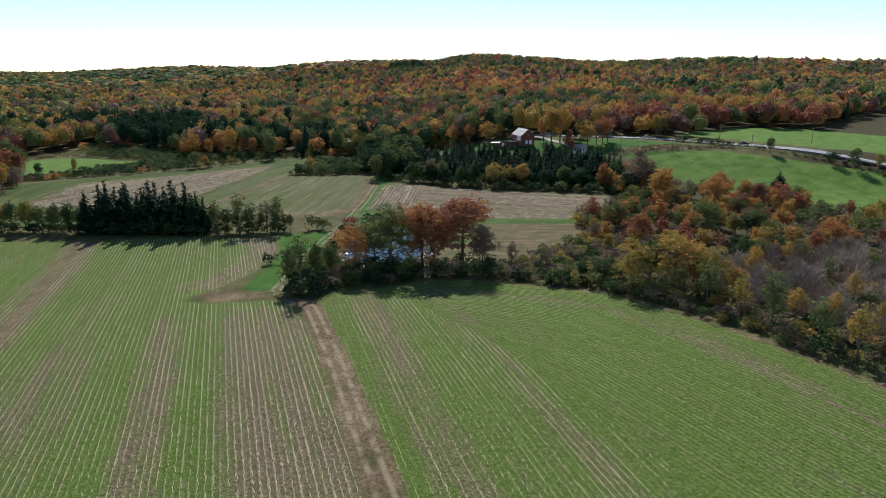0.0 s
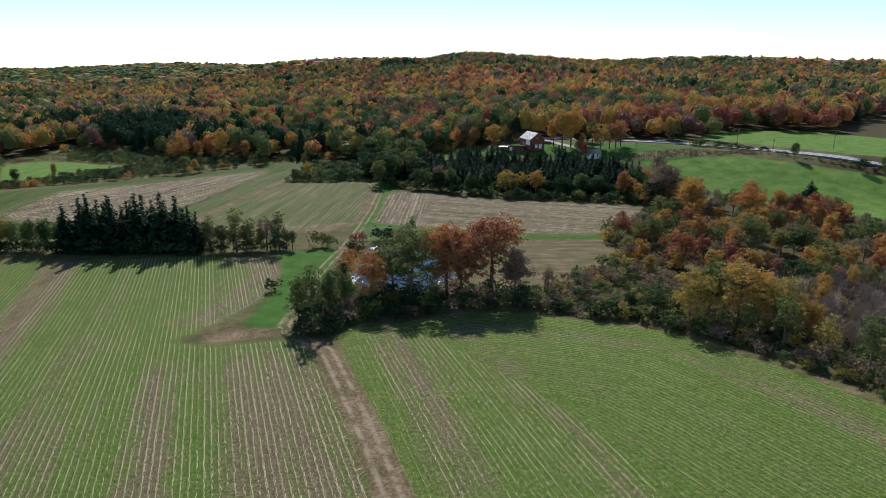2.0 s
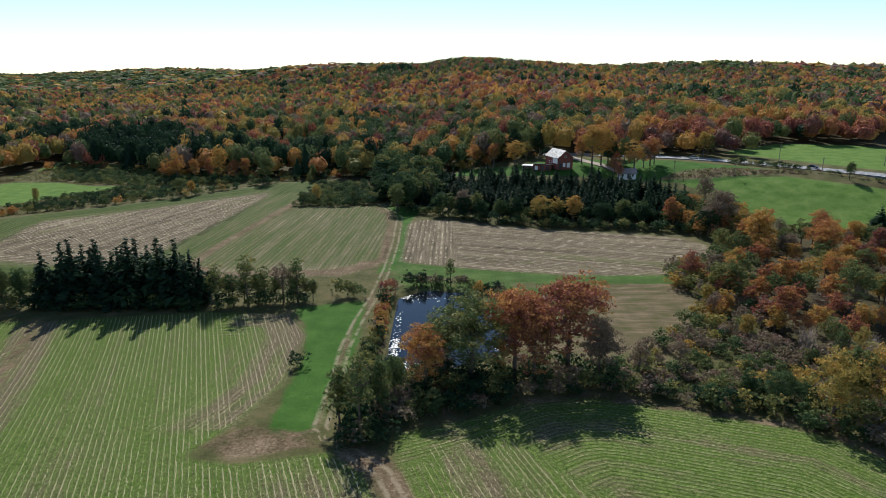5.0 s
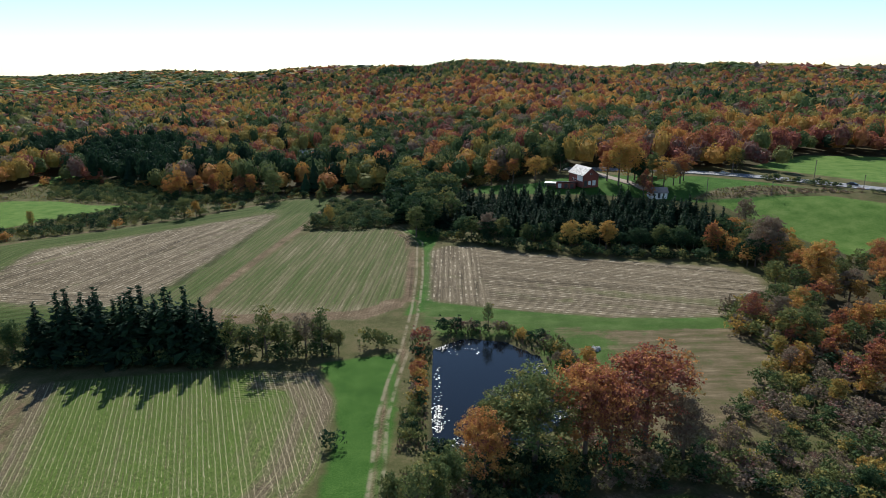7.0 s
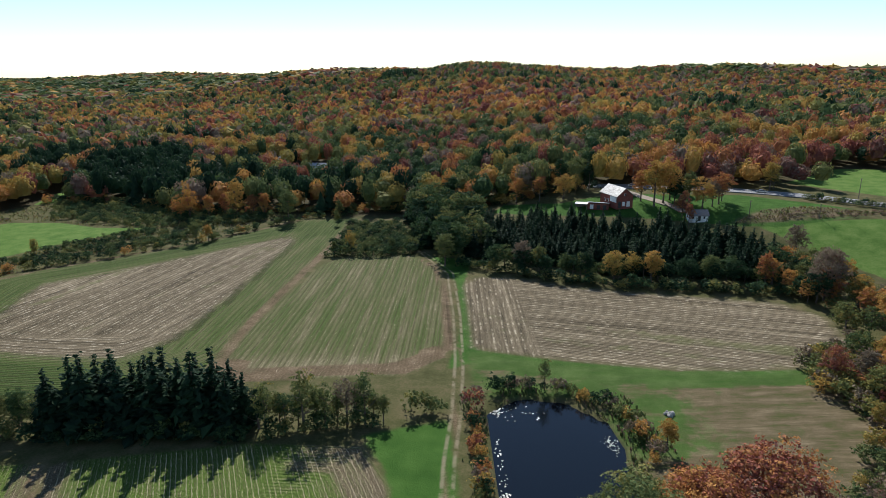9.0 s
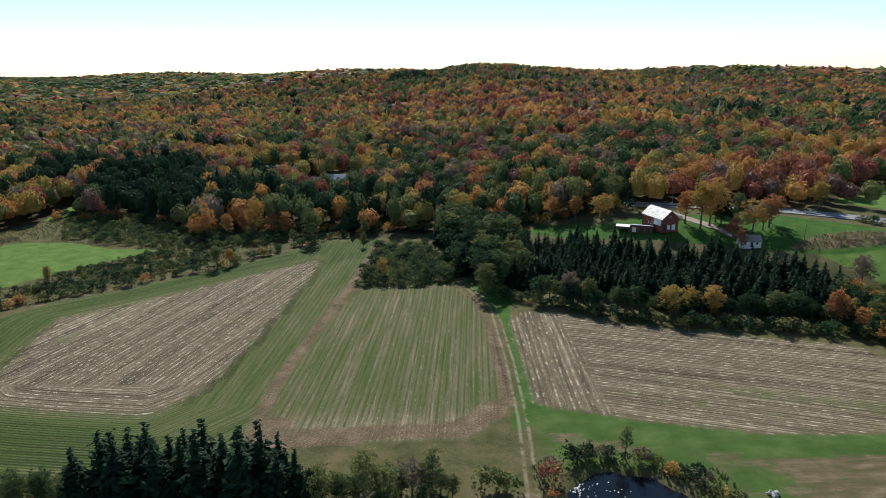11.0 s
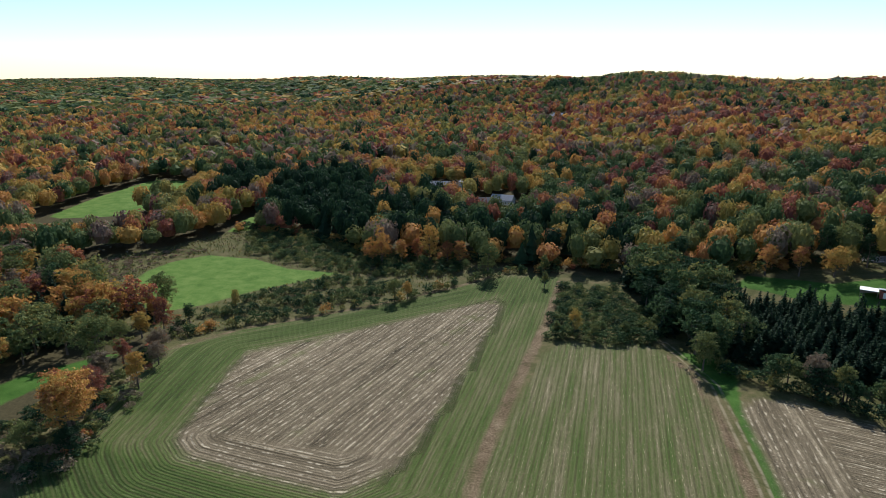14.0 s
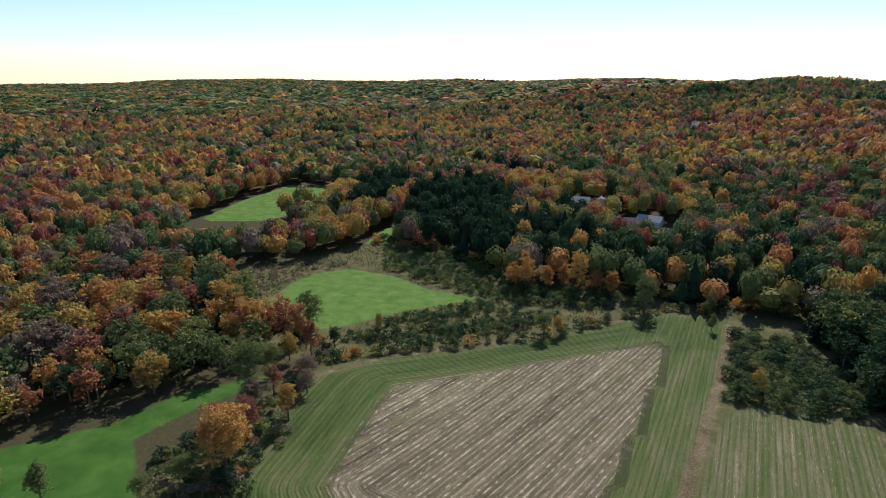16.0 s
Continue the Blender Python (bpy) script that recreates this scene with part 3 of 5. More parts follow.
def crown_mesh(name, height, radius, base, lobes, cards, size, tint, shape="round", gaps=0.0):
    """A crown of leaf clumps sitting on many overlapping lobes; base: height at which the leaves start."""
    lob = unit(lobes) * rng.uniform(0.35, 0.8, (lobes, 1))
    mid_z, half = (height + base) / 2, (height - base) / 2
    if shape == "tall":
        lob[:, :2] *= 0.8
    taper = 1.0 - 0.35 * np.clip(lob[:, 2:], -0.2, 1)
    lc = lob * (radius, radius, half) * np.concatenate([taper, taper, np.ones_like(taper)], 1) + (0, 0, mid_z)
    lr = rng.uniform(0.26, 0.42, lobes) * radius
    sub = 9                                                       # each lobe carries small sprays of leaves
    sd = unit(lobes * sub)
    sd[:, 2] = np.abs(sd[:, 2]) * np.where(rng.random(lobes * sub) < 0.8, 1, -1)
    owner = np.repeat(np.arange(lobes), sub)
    sc = lc[owner] + sd * (lr[owner] * rng.uniform(0.65, 1.1, lobes * sub))[:, None]
    spray = rng.integers(0, lobes * sub, cards)
    pick = owner[spray]
    d = unit(cards)
    d[:, 2] = np.abs(d[:, 2]) * np.where(rng.random(cards) < 0.8, 1, -1)
    c = sc[spray] + d * (lr[pick] * rng.uniform(0.15, 0.42, cards))[:, None] * (1.1, 1.1, 0.6)
    d = 0.6 * d + 0.6 * sd[spray]
    if gaps:
        keep = np.sin(c[:, 0] * 2.1 + c[:, 2] * 1.3) * np.sin(c[:, 1] * 1.9 - c[:, 2]) < 1 - gaps
        c, d, pick, spray = c[keep], d[keep], pick[keep], spray[keep]
    v = leaf_tips(c, d, size, 0.6)
    t = np.repeat(tint + rng.normal(0, 0.03, lobes)[pick] + rng.normal(0, 0.025, lobes * sub)[spray] + rng.normal(0, 0.02, len(c)), 3)
    return np_mesh(name, v, np.arange(len(v)).reshape(-1, 3), LEAF, {"tint": t})


def limbs_mesh(name, height, radius, base, thick, count, mat):
    """A tapered trunk that forks into limbs and twigs."""
    bm = bmesh.new()
    lean = Vector((rng.normal() * 0.3, rng.normal() * 0.3, 0))
    top = Vector((0, 0, height * 0.72)) + lean
    mid_p = Vector((0, 0, height * 0.35)) + lean * 0.3
    rod(bm, (0, 0, -0.4), (0, 0, 0.5), thick * 1.5, thick, 7)
    rod(bm, (0, 0, 0.45), mid_p, thick, thick * 0.7, 7)
    rod(bm, mid_p, top, thick * 0.7, thick * 0.15, 6)
    for i in range(count):
        h = rng.uniform(max(base * 0.7, height * 0.15), height * 0.7)
        p = mid_p.lerp(top, max(0, (h - mid_p.z) / (top.z - mid_p.z))) if h > mid_p.z else Vector((0, 0, h))
        a = i * 2.4 + rng.normal() * 0.3
        r = radius * rng.uniform(0.55, 0.95) * (1 - 0.5 * (h / height) ** 2)
        q = p + Vector((math.cos(a) * r, math.sin(a) * r, r * rng.uniform(0.4, 0.9)))
        knee = p.lerp(q, 0.5) + Vector((0, 0, -0.1 * r))
        rod(bm, p, knee, thick * 0.38, thick * 0.25, 4)
        rod(bm, knee, q, thick * 0.25, thick * 0.06, 3)
        for j in range(1):
            w = knee.lerp(q, rng.uniform(0.1, 0.7))
            e = w + Vector(rng.normal(size=3)) * r * 0.28 + Vector((0, 0, 0.2 * r))
            rod(bm, w, e, thick * 0.14, thick * 0.03, 3)
    me = bpy.data.meshes.new(name)
    bm.to_mesh(me)
    bm.free()
    me.materials.append(mat)
    return me


def twig_mesh(name, height, radius, count):
    """Bare twigs that spray up and out, as many thin three-sided bars."""
    v, f = [], []
    start = np.stack([rng.normal(0, radius * 0.3, count), rng.normal(0, radius * 0.3, count), rng.uniform(0.1, 0.6, count) * height], 1)
    way = unit(count) * (0.7, 0.7, 0.4) + (0, 0, 0.8)
    end = start + way * (rng.uniform(0.2, 0.42, (count, 1)) * height)
    end[:, :2] = np.clip(end[:, :2], -radius * 1.2, radius * 1.2)
    for s, e in zip(start, end):
        for o in ((0.05, 0, 0), (-0.025, 0.043, 0), (-0.025, -0.043, 0)):
            v.append(s + o)
        v.append(e)
        k = len(v) - 4
        f += [(k, k + 1, k + 3), (k + 1, k + 2, k + 3), (k + 2, k, k + 3)]
    return np_mesh(name, v, f, TWIG)


def conifer_mesh(name, height, radius, base, tiers, tint, droop=0.35):
    """Whorls of drooping boughs, each a fan of narrow needle clumps, shorter towards the tip."""
    cs, ns, ss = [], [], []
    for i in range(tiers):
        h = base + (height - base) * (i / tiers) ** 0.9
        r = radius * (1 - (h - base) / (height - base)) ** 0.95 * rng.uniform(0.82, 1.12) + 0.06
        for a in np.arange(0, 6.283, 6.283 / max(5, int(4 + r * 2.6))) + rng.uniform(0, 6):
            a += rng.normal() * 0.15
            rr = r * rng.uniform(0.75, 1.1)
            for u in np.arange(0.2, 1.01, max(0.14, 0.45 / rr)):
                z = h - droop * rr * u * u + 0.16 * rr * u
                cs.append((math.cos(a) * rr * u + rng.normal() * 0.1, math.sin(a) * rr * u + rng.normal() * 0.1, z + rng.normal() * 0.12))
                ns.append((math.cos(a) * 0.5, math.sin(a) * 0.5, 1.0))
                ss.append(0.2 + 0.21 * rr)
    cs, ns = np.array(cs), np.array(ns)
    v = leaf_cards(cs, ns, np.array(ss)[:, None], 0.45)
    t = np.repeat(tint + rng.normal(0, 0.025, len(cs)), 4)
    return np_mesh(name, v, np.arange(len(v)).reshape(-1, 4), LEAF, {"tint": t}, quads=True)


# kinds of tree: crown meshes by colour and shape, limbs by shape; every one is a unit of 10 m height
COLOURS = {"green": (0.22, "green-leaved"), "olive": (0.37, "olive-green"), "yellow": (0.53, "yellow-leaved"), "gold": (0.6, "golden-leaved"), "orange": (0.665, "orange-leaved"),
           "rust": (0.735, "rust-brown"), "red": (0.81, "dark red"), "brown": (1.0, "brown, thinning"), "dark": (0.1, "dark green")}
BOUGHS = [limbs_mesh("limbs", 10, 3.6, 2.2, 0.24, 8, BARK) for _ in range(3)]
CROWNS = {}
for key, (tint, word) in COLOURS.items():
    for v in range(2):
        CROWNS[key, v] = crown_mesh("crown", 10, 4.3 if v == 0 else 3.5, 1.3 + 0.5 * v, 34, 7000, 0.135, tint, "round" if v == 0 else "tall", 0.12)
LIGHT = {key: crown_mesh("crown", 10, 4.2, 1.5, 24, 1700, 0.27, COLOURS[key][0], "round", 0.1) for key in COLOURS}
SHORE = {key: crown_mesh("crown", 10, 4.4, 2.3, 34, 9500, 0.125, COLOURS[key][0], "round", 0.12) for key in ("olive", "red", "rust", "brown")}
THIN = {key: crown_mesh("crown", 10, 3.4, 2.2, 24, 1700, 0.17, COLOURS[key][0], "tall", 0.25) for key in ("green", "olive", "brown", "yellow", "gold")}
BUSHES = {key: [crown_mesh("leaves", 3.0, 1.9, 0.0, 14, 420, 0.17, COLOURS[key][0] + 0.02 * v, "round", 0.1) for v in range(2)] for key in ("green", "olive", "yellow", "gold", "rust", "red", "brown", "dark")}
PALE_BUSH = [crown_mesh("leaves", 3.0, 1.9, 0.0, 14, 420, 0.17, 0.33, "round", 0.1) for v in range(2)]
TWIGS = [twig_mesh("twigs", 9, 2.6, 170) for _ in range(3)]
BARE_STEMS = [limbs_mesh("limbs", 9.5, 2.6, 1.5, 0.13, 7, TWIG) for _ in range(2)]
SPRUCES = [conifer_mesh("foliage", 10, 2.1, 0.9, 30, 0.035) for _ in range(3)]
PINES = [conifer_mesh("foliage", 10, 3.2, 2.6, 15, 0.09, 0.1) for _ in range(2)]
SPRUCE_TRUNK = part("trunk", rod(bmesh.new(), (0, 0, -0.3), (0, 0, 9.2), 0.2, 0.03, 7), BARK, None).data
bpy.data.objects.remove(bpy.data.objects["trunk"])
counter = [0]


def thing(name, meshes, x, y, scale, label, category, group="", wide=1.0):
    """A top-level plant with its parts, standing on the ground."""
    root = new(name)
    root.empty_display_size = 0.5
    for key, me in meshes:
        ob = new(key, me)
        ob.parent = root
    counter[0] += 1
    turn = (counter[0] * 2.399) % 6.283
    root.matrix_basis = Matrix.LocRotScale((x, y, float(ground_z(x, y)) - 0.05), Euler((0, 0, turn)), (scale * wide, scale * wide, scale))
    return tagged(root, label, category, group)


MASSES = {}
JOINED = {"thicket bushes", "creek bushes", "wood-edge bushes", "bramble thicket", "west hedge", "meadow scrub", "wet scrub", "roadside bushes", "plantation bushes", "corner bushes"}


def stand(x, y, scale, wide, sink=0.05):
    counter[0] += 1
    return Matrix.LocRotScale((x, y, float(ground_z(x, y)) - sink), Euler((0, 0, (counter[0] * 2.399) % 6.283)), (scale * wide, scale * wide, scale))


def add_mass(name, label, category, me, m):
    if m.translation.x > 0.72 * (m.translation.y + 14) + 32:      # beyond the eastern sight line
        return
    MASSES.setdefault((name, label, category), []).append((me, m))


def tree(x, y, h, colour, wide=1.0, thin=False, variant=None, where="", mass=""):
    v = counter[0] % 2 if variant is None else variant
    crown = THIN[colour] if thin else CROWNS[colour, v]
    word = COLOURS[colour][1]
    if mass:
        crown = crown if thin else LIGHT[colour]
        m = stand(x, y, h / 10, wide)
        add_mass(mass + "_crowns", f"mixed autumn crowns{where}", "trees", crown, m)
        add_mass(mass + "_trunks", f"brown trunks and limbs{where}", "trees", BOUGHS[counter[0] % 3], m)
        return None
    label = f"{'half-bare' if thin else ('rounded' if v == 0 else 'narrow')} {word} tree{where}"
    return thing("tree", [("trunk", BOUGHS[counter[0] % 3]), ("crown", crown)], x, y, h / 10, label, "tree", wide=wide)


def bare_tree(x, y, h, where=" in a grey thicket", mass=""):
    i = counter[0]
    if mass:
        m = stand(x, y, h / 9.5, 1.1)
        add_mass(mass + "_bare_twigs", f"leafless grey twigs{where}", "trees", TWIGS[i % 3], m)
        add_mass(mass + "_bare_trunks", f"leafless grey trunks{where}", "trees", BARE_STEMS[i % 2], m)
        return None
    return thing("bare_tree", [("trunk", BARE_STEMS[i % 2]), ("twig_spray", TWIGS[i % 3])], x, y, h / 9.5, f"leafless grey tree{where}", "tree", "bare trees of the thicket", 1.1)


def spruce(x, y, h, where, group="", wide=1.0):
    return thing("spruce", [("trunk", SPRUCE_TRUNK), ("foliage", SPRUCES[counter[0] % 3])], x, y, h / 10, f"dark green spruce {where}", "conifer", group, wide)


def pine(x, y, h, where, group="", wide=1.0):
    return thing("pine", [("trunk", SPRUCE_TRUNK), ("foliage", PINES[counter[0] % 2])], x, y, h / 10, f"dark green pine {where}", "conifer", group, wide)


def bush(x, y, h, colour, where, group="", wide=1.0, pale=False):
    me = (PALE_BUSH if pale else BUSHES[colour])[counter[0] % 2]
    word = "grey-green" if pale else COLOURS[colour][1]
    m = stand(x, y, h / 3, wide, 0.08 * h)
    if group in JOINED:
        return add_mass(group.replace(" ", "_").replace("-", "_"), f"low mixed bushes {where}", "bushes", me, m)
    ob = new("bush", me)
    ob.matrix_basis = m
    return tagged(ob, f"{word} bush {where}", "bush", group)


def scatter(outline, gap, seed, clear=()):
    """Jittered places inside an outline, some metres apart."""
    r = np.random.default_rng(seed)
    p = np.array(outline, float)
    (x0, y0), (x1, y1) = p.min(0), p.max(0)
    X, Y = np.meshgrid(np.arange(x0, x1, gap), np.arange(y0, y1, gap))
    X = X.ravel() + r.uniform(-0.45, 0.45, X.size) * gap
    Y = Y.ravel() + r.uniform(-0.45, 0.45, Y.size) * gap
    ok = sdf(outline, X, Y) > 0
    for o in clear:
        ok &= sdf(o, X, Y) < -1.0
    return list(zip(X[ok], Y[ok])), r


def along(points, gap, seed, wander=1.0):
    """Places along a line."""
    r = np.random.default_rng(seed)
    p = np.array(points, float)
    s = np.r_[0, np.cumsum(np.hypot(*np.diff(p, axis=0).T))]
    at = np.arange(0, s[-1], gap) + r.uniform(-0.3, 0.3, len(np.arange(0, s[-1], gap))) * gap
    x, y = np.interp(at, s, p[:, 0]), np.interp(at, s, p[:, 1])
    return list(zip(x + r.normal(0, wander, len(at)), y + r.normal(0, wander, len(at)))), r


# the big trees on the pond's south shore
for x, y, h, c, w in ((-9, 134, 16.5, "olive", 1.3), (-1, 135, 17, "red", 1.05), (9, 137, 18, "red", 1.2), (-17, 130, 12, "rust", 1.0), (2, 132, 15, "red", 0.9), (14, 134, 12, "brown", 0.9), (-13, 137, 13, "olive", 0.9)):
    thing("tree", [("trunk", BOUGHS[counter[0] % 3]), ("crown", SHORE[c])], x, y, h / 10, f"tall {COLOURS[c][1]} tree with an open crown on the pond's bank", "tree", wide=w)
for x, y, h in ((-26.5, 115, 13.5), (-30, 118.5, 10.5), (-24, 120, 11), (-22, 125, 9.5)):
    tree(x, y, h, "olive", 0.8, thin=(h > 12), variant=1, where=" at the field's corner")
for x, y, h in ((-28, 115.5, 5.5), (-25.5, 117, 6.0), (-29, 119, 5.0), (-24.5, 114.5, 4.5), (-27, 121, 6.0), (-25, 124, 5.5), (-28, 126, 5.0)):
    bush(x, y, h, "dark" if h > 5.2 else "olive", "at the field's corner", "hedge by the green field", 0.9)
places, r = along([(-27, 113), (-20, 119), (-10, 124), (0, 129), (12, 131), (24, 127), (36, 121), (48, 114)], 2.2, 3, 1.0)
for x, y in places:
    bush(x, y, r.uniform(2.2, 4.2), r.choice(["dark", "olive", "green", "brown"]), "in the hedge along the field", "hedge by the green field", 1.2)
places, r = scatter([(-24, 117), (-25, 138), (-4, 141), (12, 140), (24, 133), (22, 129), (0, 130), (-12, 124)], 3.0, 4, [POND])
for x, y in places:
    bush(x, y, r.uniform(2.0, 4.5), r.choice(["dark", "olive", "brown", "dark"]), "under the shore trees", "pond bushes", 1.2)
# pond shores
places, r = along([(-28, 142), (-27.5, 160), (-27, 180)], 1.7, 6, 0.6)
for x, y in places:
    bush(x, y, r.uniform(2.0, 3.6), r.choice(["olive", "brown", "gold", "dark", "rust"]), "on the pond's bank", "pond bushes")
bush(-27, 183, 4.6, "red", "on the pond's bank", "pond bushes", 1.0)
places, r = along([(-24, 188), (-16, 190), (-6, 188), (2, 180), (4, 172), (4, 162)], 1.9, 7, 0.8)
for x, y in places:
    bush(x, y, r.uniform(2.4, 4.2), r.choice(["dark", "olive", "brown", "gold"]), "on the pond's bank", "pond bushes")
tree(-11, 189.5, 7.5, "olive", 0.8, thin=True, where=" on the pond's bank")
tree(7, 166, 7, "gold", 0.9, where=" on the pond's bank")

# row of spruces and hedgerow trees west of the pond
for i, (x, h) in enumerate(((-108, 14), (-104.5, 15.5), (-101, 17.2), (-97.5, 14.2), (-94.5, 15.8), (-91, 14.6), (-87.5, 17), (-84, 14.8), (-80.5, 17.4), (-77.5, 14), (-74.5, 13), (-72, 11.5))):
    spruce(x, 176.5 + (1.4 if i % 2 else -1.0), h, "in a dense row at the field's edge", "row of spruces", 1.45)
for i, x in enumerate((-105, -101.5, -98, -94.5, -91.5, -88.5, -85, -82, -78.5, -75.5)):
    spruce(x, 180.5 + 0.8 * (i % 2), 12.5 + 1.6 * ((i * 7) % 3), "in a dense row at the field's edge", "row of spruces", 1.45)
for x, y, h, c, th in ((-67, 174, 11, "olive", 1), (-63.5, 175, 9, "green", 1), (-60, 175, 13, "olive", 1), (-56, 175.5, 10, "olive", 1), (-52, 177, 11.5, "brown", 1), (-48.5, 177, 11.5, "olive", 1), (-45, 178, 6, "olive", 0),
                       (-111, 175, 9, "olive", 1), (-114, 176, 10, "green", 0), (-118, 175, 10, "olive", 0), (-123, 176, 9, "olive", 1), (-128, 177, 11, "yellow", 0), (-134, 178, 10, "olive", 0)):
    tree(x, y, h, c, 0.85, thin=bool(th), variant=1, where=" in the hedgerow")
for x, y, h, c in ((-65, 176.5, 8, "olive"), (-61.5, 177, 7, "green"), (-58, 177.5, 8, "olive"), (-54, 178, 7, "olive"), (-50, 179, 6.5, "dark"), (-47, 179.5, 6, "olive"), (-69, 176, 9, "dark"), (-110, 178, 9, "dark"), (-116, 178, 8, "olive"), (-121, 178.5, 8, "green"), (-126, 179, 8, "olive"), (-131, 180, 9, "olive"), (-138, 180, 9, "gold"), (-143, 181, 10, "olive")):
    tree(x, y, h, c, 1.0, variant=1, where=" in the hedgerow")
for x, y, h in ((-39, 181, 5.2), (-34.5, 181, 4.5), (-36.5, 182, 4.0)):
    bush(x, y, h, "olive", "at the end of the hedgerow", "hedgerow bushes")
places, r = along([(-140, 177), (-108, 174), (-70, 172.5), (-45, 178)], 2.0, 8, 0.9)
for x, y in places:
    bush(x, y, r.uniform(2.4, 4.6), r.choice(["dark", "olive", "green"]), "under the hedgerow", "hedgerow bushes", 1.1)
bush(-41, 141, 3.8, "dark", "standing alone in the grass", "", 1.0)

# east woods beyond the creek
for x, y, h, c, w in ((83, 214, 16.5, "orange", 1.0), (99, 209, 13.5, "rust", 0.95), (115, 207, 11, "red", 0.9), (122, 203, 11, "red", 1.0), (117, 221, 11, "gold", 0.9), (111, 228, 12, "rust", 1.0), (126, 215, 10, "rust", 1.0), (82, 241, 18, "brown", 0.8), (87, 233, 12, "gold", 0.9),
                      (81, 167, 12.5, "olive", 1.15), (59, 156, 11, "rust", 1.0), (98, 171, 9, "olive", 1.1), (49, 151, 7, "gold", 0.8), (78, 129, 8, "gold", 0.7), (88, 207, 10, "brown", 1.1), (53, 191, 9, "red", 0.9), (58, 188, 10, "brown", 0.9), (58, 177, 10, "olive", 0.9), (49, 171, 6.5, "yellow", 0.8),
                      (102, 194, 8, "olive", 1.1), (69, 157, 6, "red", 1.0), (93, 276, 13, "brown", 0.8), (72, 180, 10, "rust", 1.0), (90, 188, 10, "orange", 0.9), (106, 214, 11, "orange", 1.0), (132, 212, 9, "olive", 1.0), (68, 196, 9, "orange", 0.9)):
    tree(x, y, h, c, w, where=" in the east woods")
for x, y, h, c, w in ((46, 118, 12.5, "yellow", 0.9), (51, 121, 12, "olive", 1.0), (55, 117, 13.5, "gold", 1.1), (60, 119, 12, "orange", 1.1), (62, 114, 12, "yellow", 0.9), (66, 112, 8, "gold", 1.0), (41, 124, 6.2, "green", 1.2), (37, 126, 5.2, "green", 1.2), (44, 122, 5, "green", 1.2)):
    tree(x, y, h, c, w, where=" at the creek's edge")
places, r = scatter([(74, 262), (86, 272), (96, 268), (100, 254), (92, 240), (80, 236), (70, 246)], 5.0, 36)
for x, y in places:
    tree(x, y, r.uniform(7, 12.5), r.choice(["olive", "dark", "rust", "olive", "orange", "green"]), 0.95, where=" at the edge of the east woods", mass="east_edge")
for x, y, h, c in ((58, 106, 10, "olive"), (62, 100, 9, "yellow"), (65, 94, 11, "olive"), (69, 86, 9, "olive"), (72, 80, 10, "yellow"), (77, 74, 11, "olive"), (54, 111, 8, "olive"), (70, 96, 8, "gold")):
    tree(x, y, h, c, 1.0, thin=True, where=" at the edge of the thicket")
pine(140, 242, 10, "among autumn trees", "", 1.2)
for x, y, h in ((21, 134, 9.0), (66, 128, 8), (30, 138, 7)):
    tree(x, y, h, "brown", 0.8, thin=True, where=" in the creek thicket")
EAST_WOODS = [(47, 172), (62, 205), (80, 226), (88, 240), (112, 238), (138, 224), (140, 200), (160, 176), (120, 150), (80, 140), (52, 148)]
places, r = scatter(EAST_WOODS, 7.2, 11)
for x, y in places:
    far = (y - 150) / 100
    c = r.choice(["rust", "orange", "olive", "brown", "gold", "red", "olive", "dark"], p=[0.2, 0.14, 0.24, 0.18, 0.12, 0.06, 0.04, 0.02])
    tree(x, y, r.uniform(5.5, 8.5) + 2 * far, c, r.uniform(0.8, 1.1), thin=(c == "brown"), where=" in the east woods", mass="east_woods")
THICKET = [(56, 146), (80, 140), (120, 150), (170, 168), (220, 120), (150, 40), (88, 70), (74, 92), (64, 116)]
places, r = scatter(THICKET, 4.2, 12)
for x, y in places:
    k = r.random()
    if k < 0.68:
        bare_tree(x, y, r.uniform(6, 9), mass="" if y < 120 and x < 105 else "thicket")
    elif k < 0.85:
        tree(x, y, r.uniform(5.5, 9), r.choice(["olive", "brown", "yellow", "gold"]), 0.8, thin=True, where=" in the thicket", mass="thicket")
    else:
        bush(x, y, r.uniform(2.5, 4.5), r.choice(["olive", "gold", "dark"]), "in the thicket", "thicket bushes")
places, r = scatter([(56, 146), (80, 140), (110, 150), (140, 140), (110, 80), (84, 66), (74, 92), (64, 116)], 3.8, 34)
for x, y in places:
    bush(x, y, r.uniform(2.2, 4.6), "brown" if r.random() < 0.8 else "olive", "in the thicket", "thicket bushes", 1.15)
CREEK = [(16, 140), (30, 150), (46, 168), (56, 148), (64, 120), (84, 74), (78, 64), (58, 96), (46, 113), (34, 122), (22, 127)]
places, r = scatter(CREEK, 3.1, 13)
for x, y in places:
    bush(x, y, r.uniform(1.6, 3.8), r.choice(["olive", "brown", "brown", "green", "yellow"]), "in the creek thicket", "creek bushes", 1.2, pale=r.random() < 0.25)
places, r = along([(66, 196), (74, 216), (84, 244), (92, 268)], 2.6, 14, 1.3)
for x, y in places:
    bush(x, y, r.uniform(2, 4), r.choice(["olive", "brown", "rust"]), "at the edge of the east woods", "wood-edge bushes", 1.2)
places, r = scatter([(46, 154), (50, 176), (64, 196), (70, 186), (60, 158)], 3.2, 15)
for x, y in places:
    bush(x, y, r.uniform(2, 4.5), r.choice(["olive", "brown", "dark", "gold"]), "at the edge of the east woods", "wood-edge bushes", 1.2)

